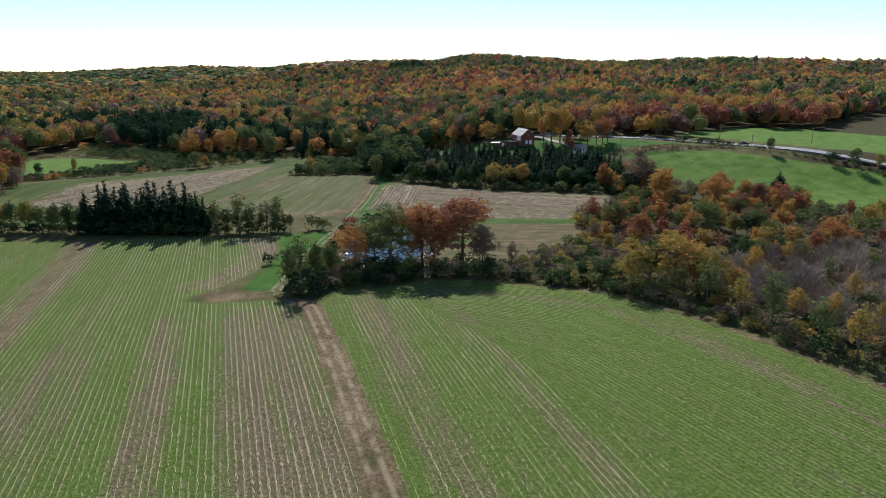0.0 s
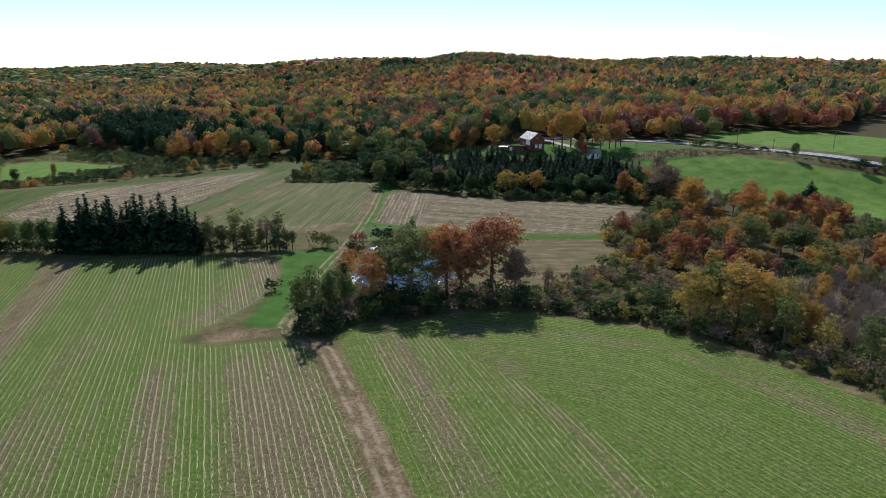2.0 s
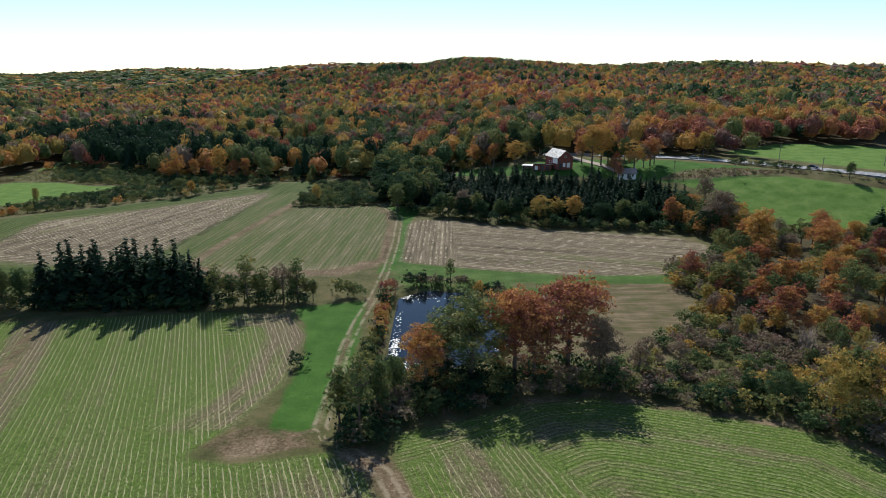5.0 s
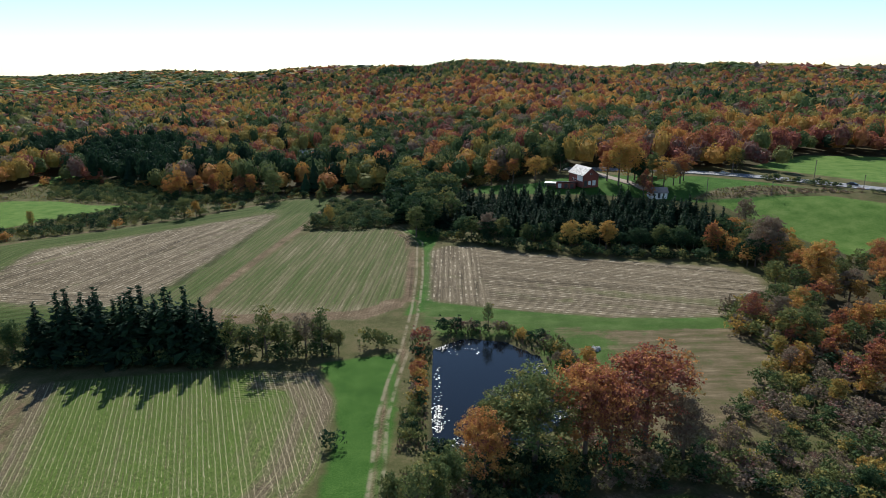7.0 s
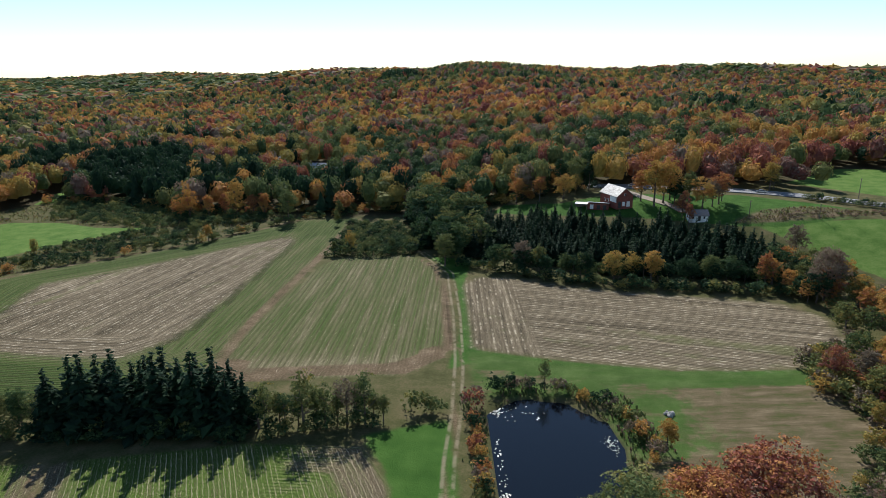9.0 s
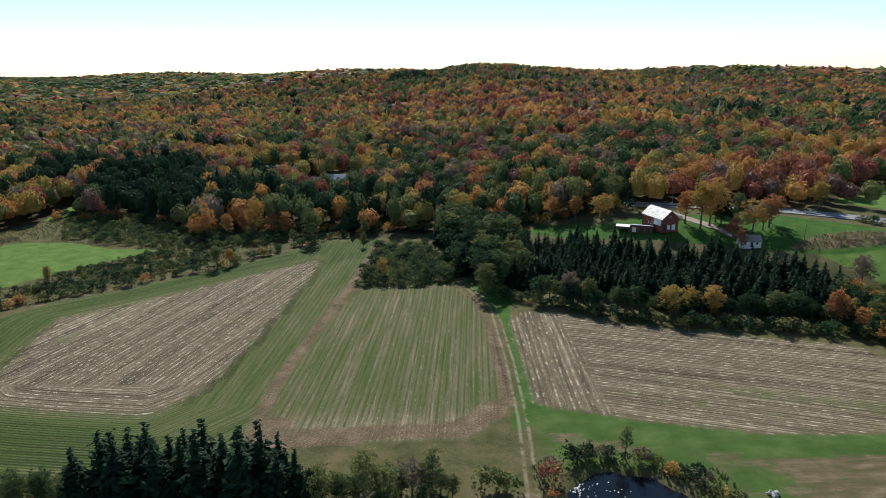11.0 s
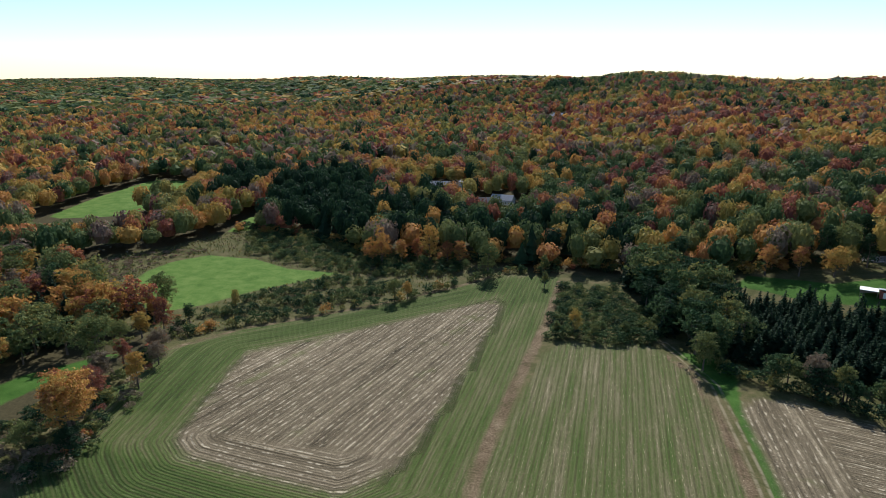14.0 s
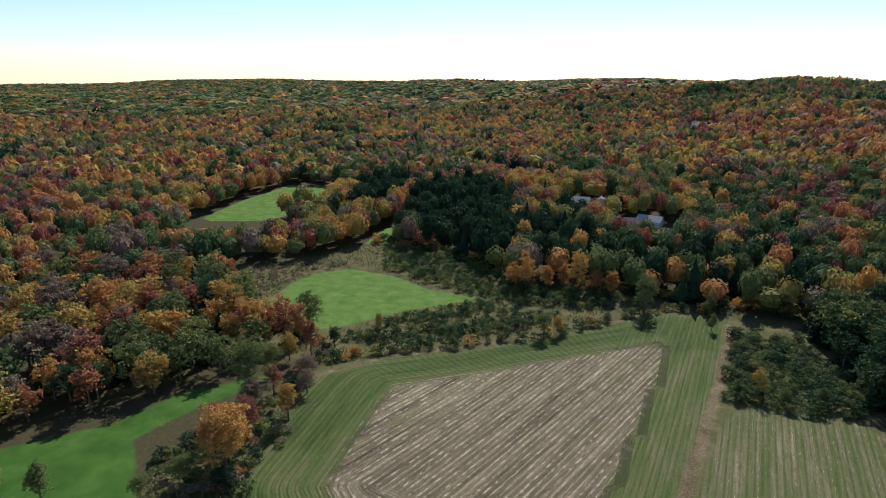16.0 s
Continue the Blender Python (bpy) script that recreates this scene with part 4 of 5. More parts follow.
places, r = scatter([(48, 176), (48, 196), (58, 206), (68, 202), (66, 186), (60, 174)], 2.5, 38)
for x, y in places:
    bush(x, y, r.uniform(2.4, 5.0), r.choice(["olive", "brown", "rust", "olive", "yellow"]), "at the edge of the east woods", "wood-edge bushes", 1.2)

# spruce plantation below the barn, with broad trees along its front
PLANTATION = [(-12, 330), (14, 326), (38, 308), (62, 298), (80, 281), (86, 272), (72, 262), (30, 268), (0, 284), (-14, 298)]
places, r = scatter(PLANTATION, 3.9, 16)
for x, y in places:
    spruce(x, y, r.uniform(7.5, 10.5) + (1.5 if y < 285 else 0), "in the plantation below the barn", "spruce plantation", 1.45)
for x, y, h, c, w in ((25, 262, 11, "gold", 1.0), (37, 261, 12, "gold", 1.05), (31, 264, 10, "yellow", 0.9), (2, 271, 11, "olive", 0.9), (-3, 276, 12, "brown", 0.8), (10, 267, 9, "olive", 0.9), (55, 258, 10, "olive", 0.9), (71, 254, 12, "rust", 0.8), (62, 257, 9, "green", 0.9), (80, 252, 9, "olive", 0.8),
                      (88, 249, 16, "brown", 0.8), (84, 244, 11, "orange", 0.9), (-30, 283, 12, "olive", 1.0), (-25, 287, 9, "green", 1.0), (48, 260, 9, "dark", 1.0), (16, 264, 10, "dark", 0.9)):
    tree(x, y, h, c, w, where=" along the plantation's front")
places, r = along([(-12, 279), (4, 269), (26, 264), (52, 260), (82, 256)], 3.2, 35, 1.2)
for x, y in places:
    tree(x, y, r.uniform(6, 9.5), r.choice(["dark", "olive", "dark", "green"]), 1.0, where=" along the plantation's front", mass="plantation_front")
for x, y in along([(-24, 284), (-14, 276), (6, 263), (26, 256), (56, 250), (78, 245)], 2.4, 17, 0.9)[0]:
    bush(x, y, 3.0 + (counter[0] % 5) * 0.5, "dark" if counter[0] % 3 else "olive", "along the plantation's front", "plantation bushes", 1.2)
DARK_WOOD = [(-46, 366), (-12, 350), (-14, 300), (-12, 286), (-30, 291), (-40, 312)]
places, r = scatter(DARK_WOOD, 5.0, 18)
for x, y in places:
    if r.random() < 0.5:
        tree(x, y, r.uniform(10.5, 16) + 0.05 * (y - 300), r.choice(["dark", "green", "olive", "olive"]), 0.95, where=" in the dark wood by the plantation", mass="dark_wood")
    else:
        spruce(x, y, r.uniform(8, 13), "in the dark wood by the plantation", "", 1.3)
BRAMBLE = [(-75, 295), (-74, 348), (-50, 350), (-36, 312), (-40, 299), (-60, 294)]
places, r = scatter(BRAMBLE, 3.2, 19)
for x, y in places:
    bush(x, y, r.uniform(2.0, 4.2), r.choice(["olive", "green", "olive", "green", "dark"]), "in the bramble thicket", "bramble thicket", 1.25, pale=r.random() < 0.2)
tree(-66, 302, 9.5, "yellow", 0.6, where=" in the bramble thicket")
for x, y, h in ((-72, 299, 6), (-60, 299, 5.5), (-50, 303, 6)):
    tree(x, y, h, "olive", 0.9, where=" in the bramble thicket")

# hedge and scrub round the west meadow
places, r = along([(-190, 272), (-174, 290), (-154, 304), (-130, 322), (-112, 345), (-94, 364), (-70, 368)], 2.3, 20, 1.2)
for x, y in places:
    bush(x, y, r.uniform(1.8, 4.0), r.choice(["olive", "dark", "green", "gold", "olive"]), "in the hedge of the west field", "west hedge", 1.2)
for x, y, h, c, w in ((-185, 299, 9, "yellow", 0.6), (-132, 320, 9, "olive", 1.0), (-128, 323, 8, "gold", 0.8), (-102, 358, 15, "olive", 0.95), (-79, 364, 9.5, "olive", 0.8), (-150, 363, 18, "orange", 0.6), (-142, 366, 13, "orange", 0.8), (-130, 371, 18.5, "gold", 0.65), (-116, 369, 13, "orange", 0.8), (-122, 371, 11, "rust", 0.9),
                      (-136, 372, 12, "rust", 0.8), (-156, 366, 12, "orange", 0.8), (-78, 349, 7, "olive", 0.8)):
    tree(x, y, h, c, w, where=" in the hedge of the west field")
places, r = scatter([(-194, 288), (-188, 315), (-163, 344), (-132, 342), (-145, 316), (-175, 297)], 2.9, 21)
for x, y in places:
    if abs(slant(x, y, 52) - slant(-160, 325, 52)) > 2.5:
        bush(x, y, r.uniform(1.4, 3.6), r.choice(["olive", "dark", "dark", "green"]), "in the scrub by the meadow", "meadow scrub", 1.2, pale=r.random() < 0.3)
places, r = scatter([(-240, 412), (-228, 418), (-185, 395), (-150, 376), (-110, 372), (-120, 352), (-152, 346), (-190, 357), (-222, 372)], 3.5, 22)
for x, y in places:
    bush(x, y, r.uniform(1.8, 4.2), r.choice(["olive", "dark", "green", "green"]), "in the wet scrub", "wet scrub", 1.25, pale=r.random() < 0.45)
places, r = scatter([(-290, 330), (-262, 366), (-236, 372), (-250, 352), (-250, 322), (-243, 304)], 3.0, 23)
for x, y in places:
    bush(x, y, r.uniform(0.8, 1.6), "brown" if r.random() < 0.7 else "olive", "in the rough by the meadow", "meadow scrub", 1.5)

places, r = along([(-246, 412), (-200, 406), (-160, 382), (-100, 380), (-40, 376), (0, 368), (40, 362)], 1.6, 39, 2.2)
for x, y in places:
    bush(x, y, r.uniform(2.6, 6.0), r.choice(["olive", "dark", "gold", "rust", "dark"]), "at the edge of the woods", "wood-edge bushes", 1.1)

# trees of the low west corner
for x, y, h, c, w in ((-177, 213, 18.5, "orange", 1.15), (-193, 241, 18, "olive", 0.8), (-190, 247, 9, "red", 1.0), (-184, 229, 10, "red", 0.9), (-194, 271, 13.5, "red", 0.8), (-209, 292, 15, "olive", 0.9), (-178, 237, 12, "gold", 0.7), (-182, 251, 8, "brown", 0.9), (-204, 190, 10.5, "olive", 0.8), (-187, 199, 6, "olive", 1.0), (-215, 188, 8, "yellow", 0.8),
                      (-220, 234, 13, "orange", 0.9), (-235, 232, 9, "gold", 0.9), (-231, 282, 17, "orange", 0.8), (-205, 281, 11, "orange", 0.8)):
    tree(x, y, h, c, w, where=" by the low meadow")
for x, y, h, c, w in ((-180, 217, 13, "orange", 1.0), (-172, 207, 8, "dark", 1.2), (-183, 207, 7, "olive", 1.2), (-188, 236, 11, "brown", 1.0), (-197, 255, 11, "olive", 1.0), (-200, 268, 10, "gold", 1.0), (-187, 258, 9, "brown", 1.0), (-193, 283, 8, "green", 1.0), (-212, 262, 10, "orange", 1.0), (-216, 276, 12, "rust", 1.0)):
    tree(x, y, h, c, w, where=" by the low meadow")
places, r = scatter([(-170, 196), (-184, 196), (-196, 212), (-192, 240), (-182, 232), (-172, 214)], 3.4, 37)
for x, y in places:
    bush(x, y, r.uniform(1.8, 4.0), r.choice(["olive", "dark", "dark", "brown"]), "at the corner of the west field", "corner bushes", 1.2)
places, r = along([(-172, 205), (-176, 225), (-182, 245), (-190, 262), (-197, 285)], 2.2, 24, 2.0)
for x, y in places:
    bush(x, y, r.uniform(1.8, 3.8), r.choice(["olive", "dark", "brown", "red"]), "at the corner of the west field", "corner bushes", 1.2)
WEST_WOODS = [(-225, 226), (-212, 250), (-202, 282), (-214, 288), (-246, 302), (-256, 318), (-300, 322), (-345, 300), (-330, 180), (-244, 180)]
places, r = scatter(WEST_WOODS, 7.8, 25)
for x, y in places:
    k = r.random()
    if k < 0.26:
        spruce(x, y, r.uniform(10, 15), "in the west woods", "", 1.5)
    else:
        tree(x, y, r.uniform(10, 18), r.choice(["orange", "rust", "gold", "olive", "brown", "green", "red"], p=[0.13, 0.17, 0.1, 0.25, 0.18, 0.12, 0.05]), r.uniform(0.85, 1.1), where=" in the west woods", mass="west_woods")

# trees round the barn and the road
for x, y, h, c, w in ((59, 324, 22, "gold", 0.8), (64, 327, 20, "gold", 0.8), (56, 332, 15, "orange", 0.9), (69, 333, 15, "gold", 1.0), (75, 327, 14, "olive", 1.0), (86, 323, 14, "rust", 1.0), (90, 329, 11, "brown", 1.0), (20, 366, 16, "dark", 0.9), (28, 364, 17, "dark", 0.8), (36, 367, 16, "olive", 0.9), (46, 378, 17, "dark", 0.9), (10, 366, 15, "olive", 0.9), (66, 304, 9, "red", 0.8), (77, 318, 13, "orange", 1.05), (82, 320, 12, "brown", 1.0), (66, 311, 11, "red", 0.7), (123, 352, 15, "gold", 0.9), (127, 356, 12, "olive", 0.9), (157, 287, 8, "olive", 1.0), (26, 349, 12, "gold", 1.1), (16, 354, 13, "orange", 0.9), (6, 360, 13, "rust", 0.9),
                      (-24, 372, 18, "dark", 1.0), (33, 356, 10, "yellow", 0.7), (40, 358, 14, "dark", 0.8), (182, 262, 9, "olive", 0.9), (190, 258, 8, "yellow", 0.8), (176, 268, 6, "dark", 1.2)):
    tree(x, y, h, c, w, where=" by the farm road")
pine(70, 330, 15, "by the farm road", "", 1.0)
places, r = along([(128, 331), (140, 318), (150, 306)], 2.2, 27, 0.8)
for x, y in places:
    bush(x, y, r.uniform(2, 4), r.choice(["dark", "olive"]), "beside the road", "roadside bushes", 1.3, pale=r.random() < 0.3)
places, r = along([(152, 300), (170, 280), (190, 256), (215, 226)], 3.0, 28, 0.7)
for x, y in places:
    bush(x, y, r.uniform(1.2, 2.4), r.choice(["dark", "olive", "brown"]), "beside the road", "roadside bushes", 1.4)
places, r = scatter([(98, 300), (104, 308), (140, 306), (150, 296), (136, 299)], 2.8, 29)
for x, y in places:
    bush(x, y, r.uniform(0.8, 1.6), r.choice(["brown", "olive", "brown"]), "in the rough below the road", "roadside bushes", 1.5)

def mass_data(me):
    me.calc_loop_triangles()
    co, tri = np.empty(len(me.vertices) * 3, np.float32), np.empty(len(me.loop_triangles) * 3, np.int32)
    me.vertices.foreach_get("co", co)
    me.loop_triangles.foreach_get("vertices", tri)
    t = np.zeros(len(me.vertices), np.float32)
    if "tint" in me.attributes:
        me.attributes["tint"].data.foreach_get("value", t)
    return co.reshape(-1, 3), tri.reshape(-1, 3), t


DATA_OF = {}
for (name, label, category), items in MASSES.items():
    V, F, T, base = [], [], [], 0
    for i, (me, m) in enumerate(items):
        if me.name not in DATA_OF:
            DATA_OF[me.name] = mass_data(me)
        co, tri, t = DATA_OF[me.name]
        a = np.array(m)
        V.append(co @ a[:3, :3].T + a[:3, 3])
        F.append(tri + base)
        T.append(t + 0.05 * math.sin(i * 12.9))
        base += len(co)
    ob = new(name, np_mesh(name, np.concatenate(V), np.concatenate(F), items[0][0].materials[0], {"tint": np.concatenate(T)}))
    tagged(ob, label, category, kind="stuff")


# ---- far woods, as joined masses of crowns ----
def dome(rings, sides, r):
    """A lumpy closed crown of unit height and radius."""
    v = [(0, 0, 1.0)]
    for i in range(rings):
        a = (i + 1) / rings * 2.3
        for j in range(sides):
            t = 6.283 * (j + 0.5 * (i % 2)) / sides
            k = r.uniform(0.82, 1.18)
            v.append((math.sin(a) * math.cos(t) * k, math.sin(a) * math.sin(t) * k, 0.6 + 0.4 * math.cos(a) * r.uniform(0.85, 1.1)))
    f = [(0, 1 + j, 1 + (j + 1) % sides) for j in range(sides)]
    for i in range(rings - 1):
        for j in range(sides):
            a, b = 1 + i * sides + j, 1 + i * sides + (j + 1) % sides
            f += [(a, a + sides, b), (b, a + sides, b + sides)]
    return np.array(v), np.array(f)


def leafy(cards, r, rings=3, sides=7):
    """A dome dressed with loose leaf clumps."""
    v, f = dome(rings, sides, r)
    v = v * (0.8, 0.8, 0.88) + (0, 0, 0.04)
    d = r.normal(size=(cards, 3))
    d /= np.linalg.norm(d, axis=1)[:, None]
    d[:, 2] = np.abs(d[:, 2]) * np.where(r.random(cards) < 0.8, 1, -0.5)
    lump = 1 + 0.14 * np.sin(d[:, 0] * 5 + r.uniform(0, 6)) * np.sin(d[:, 1] * 5 + r.uniform(0, 6)) + r.uniform(-0.08, 0.08, cards)
    c = d * lump[:, None] * (0.92, 0.92, 0.4) + (0, 0, 0.6)
    nr = d + (0, 0, 0.25) + 0.45 * r.normal(size=(cards, 3))
    nr /= np.linalg.norm(nr, axis=1)[:, None]
    a = np.cross(nr, r.normal(size=(cards, 3)))
    a /= np.linalg.norm(a, axis=1)[:, None]
    b = np.cross(nr, a)
    s = r.uniform(0.6, 1.25, (cards, 1)) * 1.9 / math.sqrt(cards)
    t = np.stack([c - a * s, c + a * s * 0.7 - b * s * 0.6, c + b * s], 1) * (1, 1, 1)
    t[:, :, 2] = c[:, None, 2] + (t[:, :, 2] - c[:, None, 2]) * 0.6
    k = len(v)
    return np.concatenate([v, t.reshape(-1, 3)]), np.concatenate([f, k + np.arange(cards * 3).reshape(-1, 3)])


def cone(r):
    """A ragged conifer of unit height and radius."""
    v, f = [], []
    for i in range(5):
        z0, z1, k = 0.12 + 0.16 * i, 0.42 + 0.15 * i, 1.0 - 0.19 * i
        m = len(v)
        v.append((0, 0, min(z1, 1.0)))
        for j in range(7):
            t = 6.283 * j / 7 + i
            q = k * r.uniform(0.7, 1.2)
            v.append((math.cos(t) * q, math.sin(t) * q, z0 + r.uniform(-0.04, 0.04)))
        f += [(m, m + 1 + j, m + 1 + (j + 1) % 7) for j in range(7)]
    return np.array(v), np.array(f)


def plant_mass(name, templates, x, y, h, rad, tint, pick, label, category="forest"):
    """All plants of a wood in one mesh."""
    z = ground_z(x, y)
    r = np.random.default_rng(len(x))
    V, F, T, base = [], [], [], 0
    for k, (tv, tf) in enumerate(templates):
        i = np.nonzero(pick == k)[0]
        if not len(i):
            continue
        a = r.uniform(0, 6.283, len(i))
        ca, sa = np.cos(a)[:, None], np.sin(a)[:, None]
        px_ = (tv[:, 0] * ca - tv[:, 1] * sa) * rad[i, None] + x[i, None]
        py_ = (tv[:, 0] * sa + tv[:, 1] * ca) * rad[i, None] + y[i, None]
        pz_ = tv[:, 2] * h[i, None] + z[i, None]
        V.append(np.stack([px_, py_, pz_], 2).reshape(-1, 3))
        F.append((tf[None] + (np.arange(len(i)) * len(tv))[:, None, None]).reshape(-1, 3) + base)
        T.append(np.repeat(tint[i], len(tv)))
        base += len(i) * len(tv)
    ob = new(name, np_mesh(name, np.concatenate(V), np.concatenate(F), LEAF, {"tint": np.concatenate(T)}))
    return tagged(ob, label, category, kind="stuff")


def value_noise(x, y, size, seed):
    """Smooth patches between 0 and 1."""
    r = np.random.default_rng(seed)
    grid = r.random((97, 97))
    u, v = x / size + 40.3, y / size + 40.7
    i, j = np.floor(u).astype(int), np.floor(v).astype(int)
    fu, fv = sst(u - i), sst(v - j)
    i, j = i % 96, j % 96
    return (grid[i, j] * (1 - fu) + grid[i + 1, j] * fu) * (1 - fv) + (grid[i, j + 1] * (1 - fu) + grid[i + 1, j + 1] * fu) * fv


HOMES = [[(-172, 505), (-140, 505), (-140, 556), (-172, 556)], [(-128, 462), (-94, 462), (-94, 512), (-128, 512)], [(-230, 610), (-210, 610), (-214, 664), (-232, 664)], [(-428, 668), (-396, 668), (-404, 732), (-440, 732)], [(-106, 950), (-80, 950), (-78, 1045), (-108, 1045)]]
CLEARED = [FRONT_FIELD, LEFT_FIELD, OUTER_FIELD, WEST_FIELD, MID_FIELD, EAST_TAN, WEST_MEADOW, FAR_MEADOW, NOOK, LOW_MEADOW, EAST_MEADOW, ROAD_MEADOW, BARN_YARD, [(-376, 416), (-332, 362), (-288, 394), (-331, 434)],
           EAST_WOODS, THICKET, CREEK, PLANTATION, DARK_WOOD, BRAMBLE, WEST_WOODS] + HOMES
BASIN = [(-245, 180), (-250, 300), (-300, 326), (-262, 372), (-246, 410), (-200, 402), (-160, 378), (-100, 376), (-40, 372), (0, 364), (60, 356), (100, 345), (140, 366), (180, 300), (150, 250), (300, 60), (250, -150), (-245, -150)]
PINE_WOOD = [(-246, 448), (-282, 538), (-255, 584), (-205, 534), (-172, 425), (-190, 388), (-227, 418)]
PINE_WOOD_FAR = [(-284, 449), (-333, 545), (-300, 572), (-272, 509)]


def wood(name, gap, near, far, templates, seed, label, tall, wide=1.0):
    """Trees on a jittered grid in the wedge that lies between two distances from the fields."""
    r = np.random.default_rng(seed)
    X, Y = np.meshgrid(np.arange(-4300, 3300, gap), np.arange(100, 4700, gap))
    X, Y = X.ravel(), Y.ravel()
    X = X + r.uniform(-0.42, 0.42, X.size) * gap
    Y = Y + r.uniform(-0.42, 0.42, Y.size) * gap
    d, a = np.hypot(X + 60, Y - 90), np.degrees(np.arctan2(X + 60, Y - 90))
    ok = (d >= near) & (d < far) & (a > -64) & (a < 44)
    X, Y, d = X[ok], Y[ok], d[ok]
    ok = sdf(BASIN, X, Y) < 0
    for o in CLEARED:
        ok &= sdf(o, X, Y) < -2.5
    ok &= line_gap(ROAD, X, Y) > 9
    X, Y, d = X[ok], Y[ok], d[ok]
    n = len(X)
    warm = value_noise(X, Y, 150, 1) * 0.5 + value_noise(X, Y, 45, 2) * 0.5
    up = sst((Y - 0.25 * X - 700) / 700) * 0.16                     # greener oaks higher up the slopes
    dice = r.random(n)
    t = np.where(dice < 0.30 - 0.3 * (warm - 0.5) + up, r.uniform(0.22, 0.44, n), np.where(dice < 0.62, r.uniform(0.54, 0.82, n), r.uniform(0.7, 1.0, n)))
    t = np.where((r.random(n) < 0.35), np.clip(0.35 + (warm - 0.35) * 1.1, 0.2, 0.95), t)
    t = np.where(r.random(n) < 0.45 * sst((d - 1000) / 900), r.uniform(0.24, 0.42, n), t)   # greener with distance: stands in for haze and dulls the sunlit far tops
    con = (r.random(n) < 0.05) & (value_noise(X, Y, 90, 3) > 0.45)
    con |= (sdf(PINE_WOOD, X, Y) > 0) | (sdf(PINE_WOOD_FAR, X, Y) > 0)
    con |= (value_noise(X, Y, 70, 4) > 0.9) & (r.random(n) < 0.8)
    con |= (np.abs(X + 150) < 110) & (Y > 375) & (Y < 430) & (r.random(n) < 0.4)
    k = len(templates) - 2
    pick = np.where(con, k + r.integers(0, 2, n), r.integers(0, k, n))
    t = np.where(con, r.uniform(0.02, 0.12, n), t)
    h = r.uniform(0.68, 1.26, n) * tall * np.where(con, 1.12, 1.0)
    pick = np.where(con & (r.random(n) < 0.6), k + 1, pick)
    rad = gap * r.uniform(0.46, 0.74, n) * wide * np.where(con, 0.88, 1.0)
    return plant_mass(name, templates, X, Y, h, rad, t, pick, label)


tr = np.random.default_rng(9)
WOODS_NEAR = [leafy(210, tr) for _ in range(6)] + [cone(tr), leafy(210, tr)]
WOODS_MID = [leafy(26, tr, 2, 6) for _ in range(6)] + [cone(tr), leafy(26, tr, 2, 6)]
WOODS_FAR = [leafy(7, tr, 2, 5) for _ in range(7)]
wood("near_woods", 8.4, 60, 560, WOODS_NEAR, 31, "dense autumn woods of green, orange and rust crowns", 14.5)
wood("hillside_woods", 10.4, 560, 1350, WOODS_MID, 32, "autumn woods covering the hillside in rust, orange and green", 15)
wood("ridge_woods", 24.0, 1350, 4600, WOODS_FAR, 33, "distant autumn woods rolling to the horizon", 15, 1.3)


# ---- buildings ----
def gable_roof(bm, length, width, eave, ridge, over=0.4, thick=0.18):
    """Two sloping slabs along x, ridge in the middle."""
    w, l = width / 2 + over, length / 2 + over
    drop = (ridge - eave) / (width / 2) * over
    for s in (-1, 1):
        pts = [(-l, 0, ridge), (l, 0, ridge), (l, s * w, eave - drop), (-l, s * w, eave - drop)]
        low = [bm.verts.new(p) for p in pts]
        high = [bm.verts.new((x, y, z + thick)) for x, y, z in pts]
        for f in ([*low], [*reversed(high)], *[[low[i], low[(i + 1) % 4], high[(i + 1) % 4], high[i]] for i in range(4)]):
            bm.faces.new(f)
    bmesh.ops.recalc_face_normals(bm, faces=list(bm.faces))
    return bm


def gable_wall(bm, x, width, eave, ridge, thick=0.2):
    """An end wall with its gable, across x."""
    out = [(-width / 2, -0.6), (width / 2, -0.6), (width / 2, eave), (0, ridge), (-width / 2, eave)]
    a = [bm.verts.new((x, y, z)) for y, z in out]
    b = [bm.verts.new((x + thick, y, z)) for y, z in out]
    bm.faces.new(a)
    bm.faces.new(list(reversed(b)))
    for i in range(5):
        bm.faces.new([a[i], a[(i + 1) % 5], b[(i + 1) % 5], b[i]])
    bmesh.ops.recalc_face_normals(bm, faces=list(bm.faces))
    return bm


def window(root, x, y, z, w, h, along_x, mat=GLASS):
    """A window set into a wall: sash frame and pane."""
    d = (w, 0.12, h) if along_x else (0.12, w, h)
    frame_ob = box_part("window", (x, y, z, *d), WHITE, root, "white-framed window", 0.02)
    g = (w * 0.8, 0.16, h * 0.82) if along_x else (0.16, w * 0.8, h * 0.82)
    box_part("pane", (x, y, z, *g), mat, frame_ob, "dark glass pane")


